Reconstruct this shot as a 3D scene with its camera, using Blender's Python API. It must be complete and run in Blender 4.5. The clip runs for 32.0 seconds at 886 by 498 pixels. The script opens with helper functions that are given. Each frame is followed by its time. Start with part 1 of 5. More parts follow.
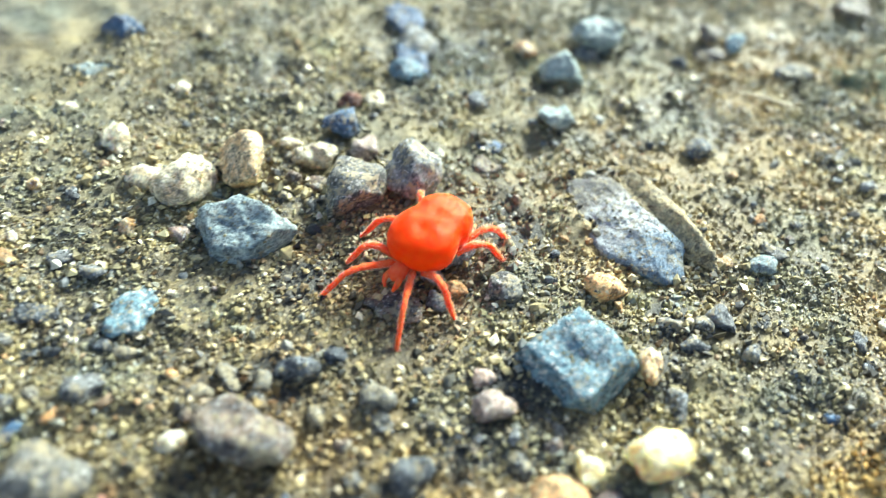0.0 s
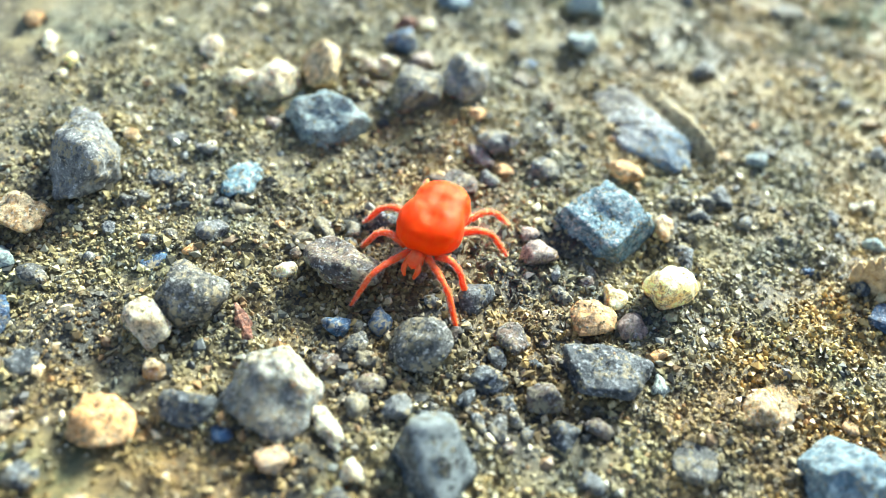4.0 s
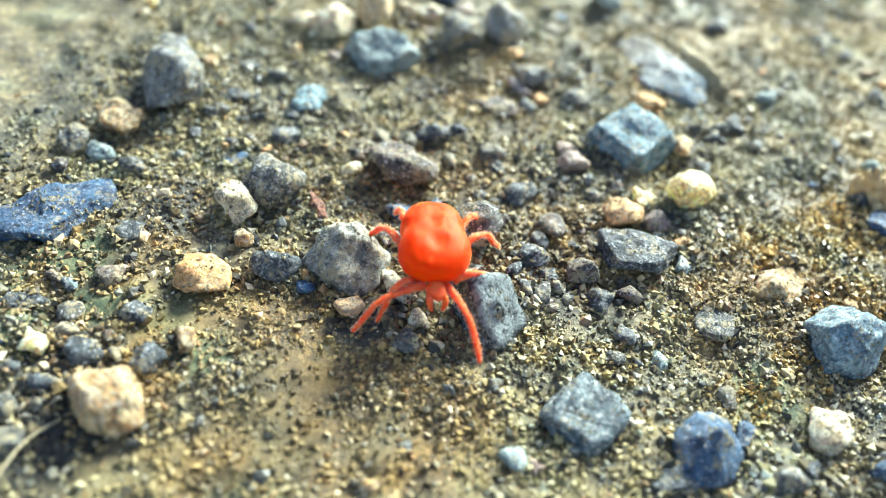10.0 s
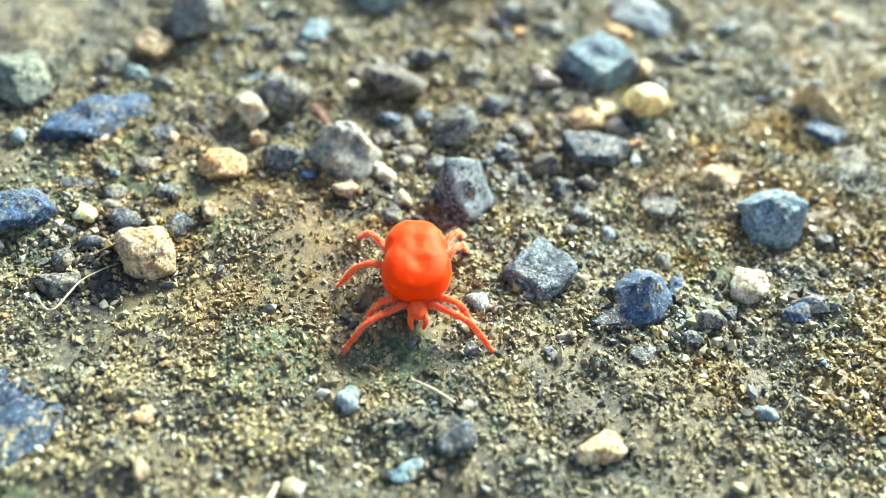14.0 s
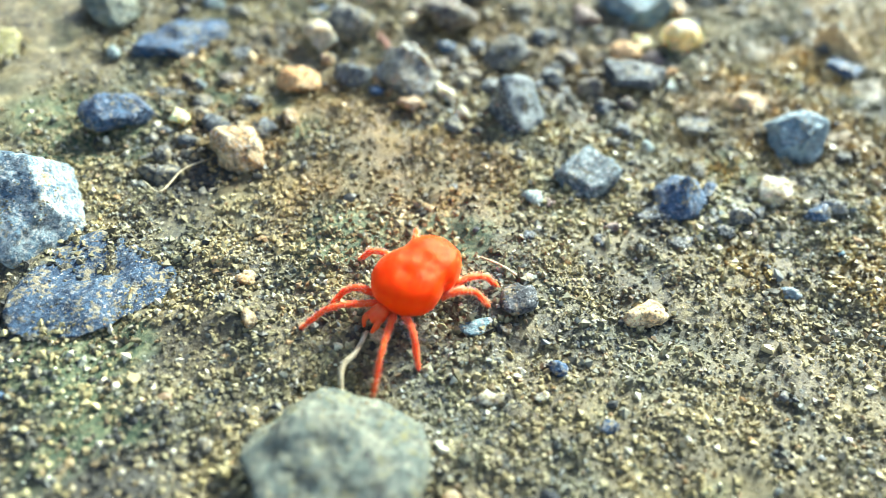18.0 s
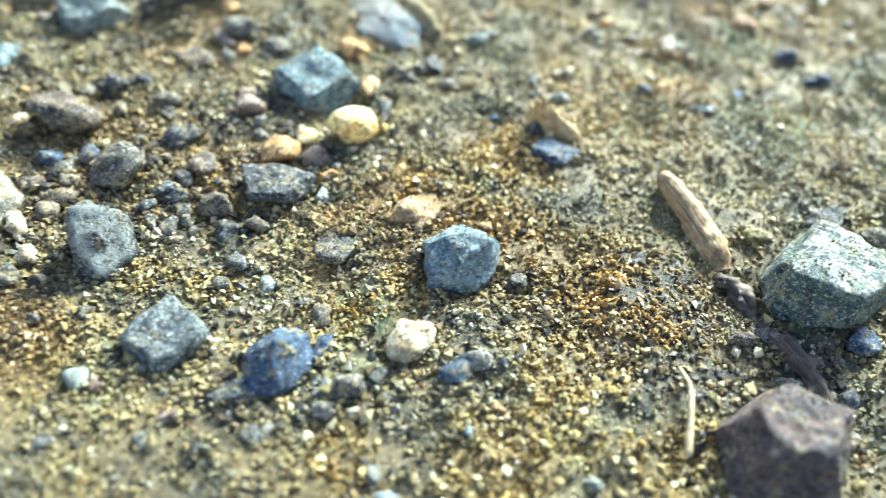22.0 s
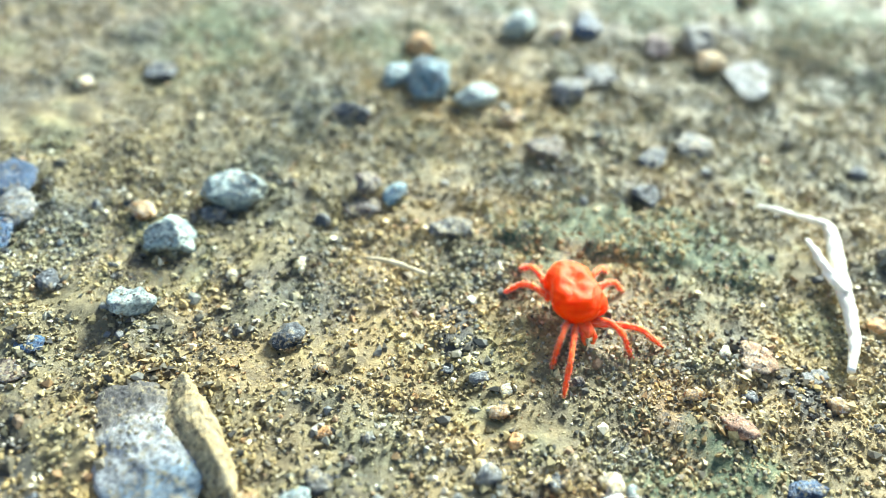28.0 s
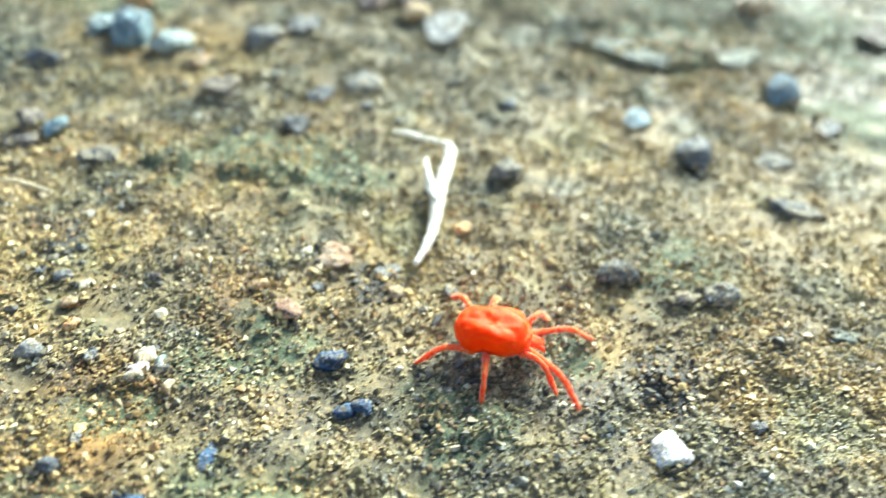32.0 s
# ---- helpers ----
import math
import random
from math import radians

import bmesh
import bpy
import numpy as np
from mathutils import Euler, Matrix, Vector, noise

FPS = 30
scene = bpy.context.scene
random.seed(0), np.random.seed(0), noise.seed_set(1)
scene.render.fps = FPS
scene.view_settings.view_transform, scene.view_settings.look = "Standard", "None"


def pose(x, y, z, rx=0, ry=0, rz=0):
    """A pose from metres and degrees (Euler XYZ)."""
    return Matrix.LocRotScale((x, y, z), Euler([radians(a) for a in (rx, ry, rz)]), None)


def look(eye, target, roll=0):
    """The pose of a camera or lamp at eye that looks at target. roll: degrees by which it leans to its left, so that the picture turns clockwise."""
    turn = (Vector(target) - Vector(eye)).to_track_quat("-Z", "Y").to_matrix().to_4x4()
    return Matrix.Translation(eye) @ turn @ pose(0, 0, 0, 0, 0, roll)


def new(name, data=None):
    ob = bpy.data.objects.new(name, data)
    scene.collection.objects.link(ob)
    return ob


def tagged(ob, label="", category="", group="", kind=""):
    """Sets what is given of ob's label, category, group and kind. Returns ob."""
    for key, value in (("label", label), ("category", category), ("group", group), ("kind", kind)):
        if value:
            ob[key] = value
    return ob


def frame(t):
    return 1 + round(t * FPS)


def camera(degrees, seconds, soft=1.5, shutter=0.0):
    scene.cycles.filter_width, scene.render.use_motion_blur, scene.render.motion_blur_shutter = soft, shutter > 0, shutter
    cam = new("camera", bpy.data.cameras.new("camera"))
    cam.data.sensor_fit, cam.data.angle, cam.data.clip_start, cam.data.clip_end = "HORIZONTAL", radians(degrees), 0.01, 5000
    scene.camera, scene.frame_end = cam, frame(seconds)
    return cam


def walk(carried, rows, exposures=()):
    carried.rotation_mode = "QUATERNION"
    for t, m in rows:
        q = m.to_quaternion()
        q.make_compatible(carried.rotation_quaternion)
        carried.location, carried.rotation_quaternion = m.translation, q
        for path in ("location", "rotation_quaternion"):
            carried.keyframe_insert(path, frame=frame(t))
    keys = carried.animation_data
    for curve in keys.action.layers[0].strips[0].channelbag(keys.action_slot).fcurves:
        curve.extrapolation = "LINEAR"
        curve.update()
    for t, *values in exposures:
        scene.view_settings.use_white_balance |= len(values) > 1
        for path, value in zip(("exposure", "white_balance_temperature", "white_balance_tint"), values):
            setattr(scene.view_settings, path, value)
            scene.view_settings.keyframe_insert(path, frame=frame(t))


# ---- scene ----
# All places below are in millimetres, turned into metres by MM.
MM = 0.001

# ---- camera ----
cam = camera(61.69, 32.0, soft=0.95, shutter=0.5)
cam.data.dof.use_dof = True
cam.data.dof.focus_distance = 0.064
cam.data.dof.aperture_fstop = 14.5
walk(cam, [
    (0.0, pose(0.00000, 0.00001, 0.04742, 42.41, -3.78, 4.05)),
    (0.5, pose(-0.00366, -0.00388, 0.04945, 40.82, -4.03, 4.17)),
    (1.0, pose(-0.00612, -0.00826, 0.05030, 40.33, -3.30, 5.00)),
    (1.5, pose(-0.00717, -0.00805, 0.05133, 40.82, -3.86, 4.88)),
    (2.0, pose(-0.00746, -0.01030, 0.05170, 41.18, -4.15, 4.93)),
    (2.5, pose(-0.00535, -0.01284, 0.05096, 40.88, -4.31, 4.86)),
    (4.5, pose(-0.00483, -0.01794, 0.05058, 41.00, -4.88, 4.33)),
    (5.0, pose(-0.00573, -0.01993, 0.05115, 41.26, -4.75, 4.60)),
    (5.5, pose(-0.00730, -0.02305, 0.05054, 41.61, -5.26, 4.45)),
    (6.0, pose(-0.00722, -0.02497, 0.05037, 41.65, -5.41, 4.36)),
    (6.5, pose(-0.00789, -0.02668, 0.05027, 41.72, -5.43, 4.20)),
    (7.0, pose(-0.00849, -0.02793, 0.05054, 41.98, -5.18, 4.50)),
    (7.5, pose(-0.00795, -0.02848, 0.05015, 42.24, -5.09, 4.65)),
    (8.0, pose(-0.00760, -0.02887, 0.04975, 42.23, -5.22, 4.48)),
    (8.5, pose(-0.00803, -0.03001, 0.04946, 42.33, -5.11, 4.79)),
    (9.0, pose(-0.00732, -0.03091, 0.04862, 42.31, -5.11, 4.91)),
    (9.5, pose(-0.00774, -0.03150, 0.04820, 42.47, -5.31, 4.90)),
    (10.0, pose(-0.00789, -0.03190, 0.04863, 42.84, -5.20, 5.12)),
    (10.5, pose(-0.00763, -0.03205, 0.04909, 43.01, -5.17, 5.19)),
    (11.0, pose(-0.00768, -0.03203, 0.05034, 43.08, -5.06, 5.23)),
    (11.5, pose(-0.00672, -0.03289, 0.05085, 43.11, -4.65, 5.43)),
    (12.0, pose(-0.00604, -0.03459, 0.05182, 43.13, -4.11, 6.01)),
    (12.5, pose(-0.00511, -0.03899, 0.05109, 42.78, -3.82, 6.42)),
    (13.0, pose(-0.00443, -0.04239, 0.05058, 42.65, -3.95, 6.25)),
    (13.5, pose(-0.00364, -0.04484, 0.05032, 42.35, -3.74, 6.10)),
    (14.0, pose(-0.00240, -0.04667, 0.05046, 42.27, -3.58, 6.18)),
    (14.5, pose(-0.00213, -0.04811, 0.05012, 42.30, -3.44, 6.33)),
    (16.5, pose(-0.00159, -0.05477, 0.04895, 41.72, -3.66, 6.72)),
    (17.0, pose(-0.00265, -0.05669, 0.04922, 41.75, -3.74, 6.86)),
    (17.5, pose(-0.00383, -0.05867, 0.04936, 41.72, -3.89, 7.21)),
    (18.0, pose(-0.00627, -0.05927, 0.04984, 41.63, -3.96, 7.20)),
    (18.5, pose(-0.01020, -0.06008, 0.04957, 41.49, -4.42, 7.15)),
    (19.0, pose(-0.01523, -0.06097, 0.04898, 41.04, -4.65, 7.20)),
    (19.5, pose(-0.01171, -0.05678, 0.05013, 40.94, -4.39, 7.12)),
    (20.0, pose(-0.00113, -0.04999, 0.05146, 41.58, -3.82, 6.23)),
    (20.5, pose(0.00749, -0.04535, 0.05070, 42.02, -3.72, 5.31)),
    (21.0, pose(0.01395, -0.04158, 0.04978, 42.36, -3.78, 4.41)),
    (21.5, pose(0.02105, -0.03685, 0.04996, 42.56, -3.51, 3.40)),
    (22.0, pose(0.02552, -0.03486, 0.04835, 42.58, -3.61, 2.77)),
    (22.5, pose(0.02942, -0.03098, 0.04772, 42.41, -3.61, 2.15)),
    (23.0, pose(0.03308, -0.02487, 0.04947, 42.61, -3.74, 1.54)),
    (23.5, pose(0.03222, -0.01935, 0.05088, 43.11, -3.86, 1.47)),
    (24.0, pose(0.02982, -0.01466, 0.05169, 43.35, -3.79, 2.00)),
    (24.5, pose(0.02898, -0.00857, 0.05211, 43.75, -3.64, 2.27)),
    (25.0, pose(0.02895, -0.00339, 0.05193, 43.79, -3.87, 2.11)),
    (25.5, pose(0.02842, 0.00077, 0.05194, 44.56, -4.14, 2.06)),
    (27.5, pose(0.03479, 0.01714, 0.04900, 47.41, -4.22, 1.41)),
    (28.0, pose(0.03753, 0.01863, 0.04957, 48.04, -3.65, 1.64)),
    (28.5, pose(0.03953, 0.01874, 0.04937, 48.12, -3.84, 1.32)),
    (29.0, pose(0.04553, 0.01888, 0.04974, 48.32, -4.05, 1.02)),
    (29.5, pose(0.05171, 0.01769, 0.04928, 48.09, -4.32, -0.06)),
    (30.0, pose(0.05314, 0.01632, 0.04948, 48.06, -4.54, -0.37)),
    (30.5, pose(0.05359, 0.01369, 0.04973, 48.14, -4.56, 0.15)),
    (31.0, pose(0.06106, 0.01021, 0.04878, 48.08, -4.31, -0.16)),
    (31.5, pose(0.06818, 0.00667, 0.04763, 47.86, -4.41, -0.83)),
    (32.0, pose(0.07421, 0.00722, 0.05092, 47.83, -4.20, -1.34)),
])

# ---- light ----
world = bpy.data.worlds.new("sky")
scene.world = world
world.use_nodes = True
wn = world.node_tree.nodes
sky = wn.new("ShaderNodeTexSky")
sky.sky_type = "NISHITA"
sky.sun_disc = False
SUN_UP, SUN_TURN = radians(30), radians(28)
sky.sun_elevation = SUN_UP
sky.sun_rotation = SUN_TURN
world.node_tree.links.new(sky.outputs[0], wn["Background"].inputs[0])
wn["Background"].inputs[1].default_value = 0.088
sun_data = bpy.data.lights.new("sun", "SUN")
sun_data.energy = 5.0
sun_data.angle = radians(20)
sun_data.color = (0.875, 1.0, 0.91)
sun = new("sun", sun_data)
# The sun stands behind the scene, a little to the right, veiled by thin cloud.
sun_from = Vector((math.sin(SUN_TURN) * math.cos(SUN_UP), math.cos(SUN_TURN) * math.cos(SUN_UP), math.sin(SUN_UP)))
sun.matrix_world = look(sun_from, (0, 0, 0))
scene.view_settings.exposure = 1.67


# ---- materials ----
def material(name):
    m = bpy.data.materials.new(name)
    m.use_nodes = True
    return m, m.node_tree.nodes, m.node_tree.links, m.node_tree.nodes["Principled BSDF"]


def node(nodes, kind, **values):
    n = nodes.new("ShaderNode" + kind)
    for key, value in values.items():
        n.inputs[key.replace("_", " ")].default_value = value
    return n


def ramp(nodes, stops, constant=False):
    n = nodes.new("ShaderNodeValToRGB")
    e = n.color_ramp.elements
    while len(e) < len(stops):
        e.new(0.5)
    for item, (at, colour) in zip(e, stops):
        item.position = at
        item.color = (*colour, 1) if len(colour) == 3 else colour
    if constant:
        n.color_ramp.interpolation = "CONSTANT"
    return n


def mix(nodes, links, factor, a, b, blend="MIX"):
    n = nodes.new("ShaderNodeMix")
    n.data_type = "RGBA"
    n.blend_type = blend
    for socket, value in ((n.inputs[0], factor), (n.inputs[6], a), (n.inputs[7], b)):
        if hasattr(value, "links"):
            links.new(value, socket)
        elif isinstance(value, tuple):
            socket.default_value = (*value, 1)
        else:
            socket.default_value = value
    return n.outputs[2]


def grey(low, high):
    return [(low, (0, 0, 0)), (high, (1, 1, 1))]


def rock_material(name, base, second, speck=(0.6, 0.6, 0.56), amount=0.3, rough=0.6, dust=0.5, dust_colour=(0.37, 0.31, 0.19), top=None, lit_crust=(0.6, 0.7), bands=None, clear=0.0):
    """Mineral with cloudy colour, crystals, dark pits and a film of sand."""
    m, nodes, links, bsdf = material(name)
    coords = nodes.new("ShaderNodeTexCoord")
    info = nodes.new("ShaderNodeObjectInfo")
    shift = nodes.new("ShaderNodeVectorMath")
    shift.operation = "ADD"
    links.new(coords.outputs["Object"], shift.inputs[0])
    links.new(info.outputs["Random"], shift.inputs[1])
    at = shift.outputs[0]

    def noise_at(scale, detail=4.0, roughness=0.6):
        n = node(nodes, "TexNoise", Scale=scale, Detail=detail, Roughness=roughness)
        links.new(at, n.inputs["Vector"])
        return n.outputs["Fac"]

    cloud = ramp(nodes, grey(0.45, 0.55))
    links.new(noise_at(750, 8, 0.75), cloud.inputs[0])
    colour = mix(nodes, links, cloud.outputs[0], base, second)
    fine = ramp(nodes, [(0.4, (0.4, 0.42, 0.46)), (0.5, (0.95, 0.95, 0.95)), (0.6, (1.55, 1.55, 1.5))])
    links.new(noise_at(1700, 8, 0.85), fine.inputs[0])
    colour = mix(nodes, links, 1.0, colour, fine.outputs[0], "MULTIPLY")
    cells = node(nodes, "TexVoronoi", Scale=3300)
    links.new(at, cells.inputs["Vector"])
    hue = nodes.new("ShaderNodeSeparateColor")
    links.new(cells.outputs["Color"], hue.inputs[0])
    crystals = ramp(nodes, grey(0.6 - 0.3 * amount, 0.65 - 0.3 * amount))
    links.new(noise_at(2900, 3, 0.8), crystals.inputs[0])
    chosen = ramp(nodes, grey(0.35, 0.75))
    links.new(hue.outputs[0], chosen.inputs[0])
    colour = mix(nodes, links, mix(nodes, links, 1.0, crystals.outputs[0], chosen.outputs[0], "MULTIPLY"), colour, speck)
    pits = ramp(nodes, [(0.4, (0.38, 0.38, 0.4)), (0.47, (1, 1, 1))])
    links.new(noise_at(1250, 5, 0.75), pits.inputs[0])
    colour = mix(nodes, links, 1.0, colour, pits.outputs[0], "MULTIPLY")
    film = ramp(nodes, grey(0.6 - 0.2 * dust, 0.68 - 0.2 * dust))
    links.new(noise_at(600, 6, 0.7), film.inputs[0])
    grains = ramp(nodes, grey(0.3, 0.5))
    links.new(hue.outputs[1], grains.inputs[0])
    where = mix(nodes, links, 1.0, film.outputs[0], grains.outputs[0], "MULTIPLY")
    colour = mix(nodes, links, where, colour, dust_colour)
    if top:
        # A white crust, with light painted onto the upward faces, broken by dark pits.
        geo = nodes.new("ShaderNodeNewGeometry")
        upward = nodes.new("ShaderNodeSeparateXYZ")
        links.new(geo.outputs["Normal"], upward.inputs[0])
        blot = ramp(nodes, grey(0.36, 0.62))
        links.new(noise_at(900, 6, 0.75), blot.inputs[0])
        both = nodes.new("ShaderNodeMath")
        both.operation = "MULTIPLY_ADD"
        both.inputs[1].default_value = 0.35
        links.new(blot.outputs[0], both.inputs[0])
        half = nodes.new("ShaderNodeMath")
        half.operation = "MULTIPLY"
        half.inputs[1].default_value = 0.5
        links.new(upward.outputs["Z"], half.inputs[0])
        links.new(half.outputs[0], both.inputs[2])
        crust = ramp(nodes, grey(*lit_crust))
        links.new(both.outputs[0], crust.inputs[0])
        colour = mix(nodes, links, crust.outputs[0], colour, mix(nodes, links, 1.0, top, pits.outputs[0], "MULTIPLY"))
    if bands:
        # Bedding across the stone's length, from end to end.
        place = nodes.new("ShaderNodeSeparateXYZ")
        links.new(coords.outputs["Object"], place.inputs[0])
        wave = node(nodes, "MapRange")
        for key, value in (("From Min", -0.0065), ("From Max", 0.0065)):
            wave.inputs[key].default_value = value
        links.new(place.outputs["X"], wave.inputs["Value"])
        blur = nodes.new("ShaderNodeMath")
        blur.operation = "MULTIPLY_ADD"
        blur.inputs[1].default_value = 0.4
        links.new(noise_at(420, 5, 0.7), blur.inputs[0])
        links.new(wave.outputs[0], blur.inputs[2])
        beds = ramp(nodes, bands)
        links.new(blur.outputs[0], beds.inputs[0])
        colour = mix(nodes, links, mix(nodes, links, 1.0, where, (0.7, 0.7, 0.7), "MULTIPLY"), mix(nodes, links, 1.0, beds.outputs[0], fine.outputs[0], "MULTIPLY"), dust_colour)
    tint = ramp(nodes, [(0.0, (0.8, 0.82, 0.86)), (1.0, (1.15, 1.12, 1.08))])
    links.new(info.outputs["Random"], tint.inputs[0])
    colour = mix(nodes, links, 1.0, colour, tint.outputs[0], "MULTIPLY")
    links.new(colour, bsdf.inputs["Base Color"])
    gloss = ramp(nodes, [(0.3, (rough - 0.15,) * 3), (0.7, (min(rough + 0.25, 1.0),) * 3)])
    links.new(noise_at(1500), gloss.inputs[0])
    links.new(gloss.outputs[0], bsdf.inputs["Roughness"])
    if clear:
        bsdf.inputs["Subsurface Weight"].default_value = clear
        bsdf.inputs["Subsurface Radius"].default_value = (1.0, 0.75, 0.45)
        bsdf.inputs["Subsurface Scale"].default_value = 0.0025
    coarse = node(nodes, "Bump", Strength=0.9, Distance=0.0005)
    links.new(noise_at(1100, 5, 0.7), coarse.inputs["Height"])
    bump = node(nodes, "Bump", Strength=1.0, Distance=0.00022)
    links.new(noise_at(3900, 6, 0.75), bump.inputs["Height"])
    links.new(coarse.outputs[0], bump.inputs["Normal"])
    links.new(bump.outputs[0], bsdf.inputs["Normal"])
    return m


KINDS = {
    "bl": ("blue-grey speckled stone half sunk in the sand", rock_material("blue_grey_stone", (0.075, 0.17, 0.22), (0.24, 0.39, 0.44), amount=0.3, dust=0.2)),
    "gd": ("dark grey rounded stone dusted with sand", rock_material("dark_grey_stone", (0.065, 0.067, 0.062), (0.16, 0.16, 0.145), amount=0.24, dust=0.65)),
    "gb": ("dark brown stone with a rusty edge", rock_material("brown_stone", (0.09, 0.078, 0.072), (0.22, 0.15, 0.105), amount=0.2, dust=0.6)),
    "gr": ("mid-grey stone lying in sand", rock_material("grey_stone", (0.16, 0.165, 0.16), (0.27, 0.28, 0.27), amount=0.2)),
    "lg": ("pale blue-grey angular stone on the sand", rock_material("pale_grey_stone", (0.26, 0.345, 0.34), (0.48, 0.55, 0.5), speck=(0.1, 0.11, 0.12), amount=0.14, dust=0.2)),
    "wh": ("cream-white pebble resting on the sand", rock_material("cream_stone", (0.66, 0.54, 0.35), (0.76, 0.67, 0.5), speck=(0.4, 0.27, 0.13), amount=0.12, dust=0.25, rough=0.5, clear=0.5)),
    "wq": ("white quartz chip lying on the sand", rock_material("white_quartz", (0.7, 0.72, 0.7), (0.85, 0.86, 0.82), speck=(0.6, 0.6, 0.6), amount=0.1, dust=0.05, rough=0.35, clear=0.4)),
    "cb": ("cream and brown stained pebble", rock_material("cream_brown_stone", (0.64, 0.48, 0.28), (0.46, 0.26, 0.1), amount=0.15, rough=0.5, dust=0.3, clear=0.3)),
    "yl": ("yellow translucent-looking quartz pebble", rock_material("yellow_quartz", (0.95, 0.66, 0.27), (1.0, 0.84, 0.5), speck=(0.5, 0.25, 0.06), amount=0.1, dust=0.05, rough=0.4, clear=0.8)),
    "or": ("orange-tan gritty stone on the sand", rock_material("orange_stone", (0.72, 0.34, 0.11), (0.84, 0.5, 0.22), speck=(0.7, 0.55, 0.35), amount=0.2, dust=0.1)),
    "oc": ("pale ochre oblong stone with a worn top", rock_material("ochre_stone", (0.8, 0.5, 0.22), (0.88, 0.68, 0.4), speck=(0.45, 0.25, 0.1), amount=0.12, dust=0.1)),
    "pk": ("pinkish feldspar pebble in the sand", rock_material("pink_stone", (0.36, 0.24, 0.19), (0.52, 0.4, 0.33), amount=0.15, dust=0.2)),
    "gp": ("pink-brown stone with crumbling edges", rock_material("pink_brown_stone", (0.5, 0.27, 0.13), (0.66, 0.48, 0.3), amount=0.15, dust=0.3)),
    "dk": ("blackish stone flecked with grey crystals", rock_material("black_stone", (0.035, 0.044, 0.052), (0.1, 0.115, 0.125), speck=(0.42, 0.45, 0.46), amount=0.25, dust=0.42, rough=0.5)),
    "bk": ("black angular stone with a salt-grey crust", rock_material("crusted_black_stone", (0.02, 0.028, 0.034), (0.065, 0.085, 0.095), speck=(0.5, 0.54, 0.52), amount=0.42, dust=0.15, rough=0.42, top=(0.3, 0.34, 0.33), lit_crust=(0.44, 0.5))),
    "nv": ("dark navy slate chip with a dull sheen", rock_material("navy_slate", (0.02, 0.062, 0.14), (0.065, 0.15, 0.26), speck=(0.4, 0.46, 0.55), amount=0.2, dust=0.4, rough=0.45)),
    "bs": ("grey-blue flat-topped stone with a dark edge", rock_material("flat_blue_stone", (0.075, 0.115, 0.14), (0.2, 0.255, 0.27), amount=0.32, dust=0.2)),
    "bg": ("smooth grey-blue stone lying on loose sand", rock_material("smooth_blue_stone", (0.13, 0.23, 0.285), (0.32, 0.44, 0.48), amount=0.15, dust=0.2, rough=0.5)),
    "lb": ("large light blue-grey angular rock", rock_material("light_blue_rock", (0.09, 0.17, 0.24), (0.33, 0.42, 0.45), amount=0.3, dust=0.3)),
    "bf": ("flat blue-grey stone flush with the sand", rock_material("flush_blue_stone", (0.03, 0.075, 0.145), (0.07, 0.13, 0.205), amount=0.14, dust=0.5)),
    "gw": ("grey and white banded stone bedded in sand", rock_material("banded_stone", (0.22, 0.22, 0.22), (0.66, 0.66, 0.63), amount=0.12, dust=0.6, bands=[(0.15, (0.13, 0.2, 0.27)), (0.42, (0.2, 0.28, 0.34)), (0.5, (0.4, 0.42, 0.42)), (0.8, (0.52, 0.52, 0.5)), (0.95, (0.2, 0.18, 0.15)), (1.1, (0.12, 0.11, 0.1))])),
    "gt": ("grey stone with a tan crust", rock_material("tan_grey_stone", (0.18, 0.17, 0.14), (0.4, 0.33, 0.2), amount=0.15, dust=0.4)),
    "tn": ("narrow tan ridge of cemented sand", rock_material("tan_crust", (0.48, 0.35, 0.16), (0.6, 0.47, 0.25), speck=(0.25, 0.17, 0.08), amount=0.15, dust=0.4)),
    "rd": ("small rust-red sliver of stone", rock_material("rust_stone", (0.2, 0.07, 0.04), (0.34, 0.15, 0.09), amount=0.1, dust=0.15)),
    "rs": ("rust-brown oblong chip on the ground", rock_material("rust_chip", (0.36, 0.17, 0.09), (0.46, 0.27, 0.17), amount=0.1, dust=0.2)),
    "qz": ("grey and cream rounded quartz stone", rock_material("grey_quartz", (0.23, 0.24, 0.22), (0.47, 0.43, 0.34), speck=(0.72, 0.68, 0.58), amount=0.22, dust=0.62, dust_colour=(0.44, 0.36, 0.23), rough=0.45, clear=0.35)),
    "gn": ("grey-green weathered rock with a mossy film", rock_material("grey_green_rock", (0.15, 0.185, 0.15), (0.31, 0.31, 0.22), speck=(0.09, 0.12, 0.11), amount=0.14, dust=0.25, dust_colour=(0.26, 0.24, 0.1))),
    "ol": ("olive lump of cemented sand", rock_material("olive_lump", (0.3, 0.27, 0.1), (0.42, 0.38, 0.17), amount=0.1, dust=0.4)),
    "pu": ("dark purple-grey angular rock", rock_material("purple_rock", (0.08, 0.07, 0.085), (0.2, 0.13, 0.115), speck=(0.36, 0.34, 0.36), amount=0.16, dust=0.3)),
    "wr": ("grey-green rock with a bright white top", rock_material("white_topped_rock", (0.05, 0.1, 0.13), (0.2, 0.27, 0.21), speck=(0.6, 0.62, 0.55), amount=0.25, dust=0.2, top=(0.6, 0.65, 0.66), lit_crust=(0.68, 0.78))),
}


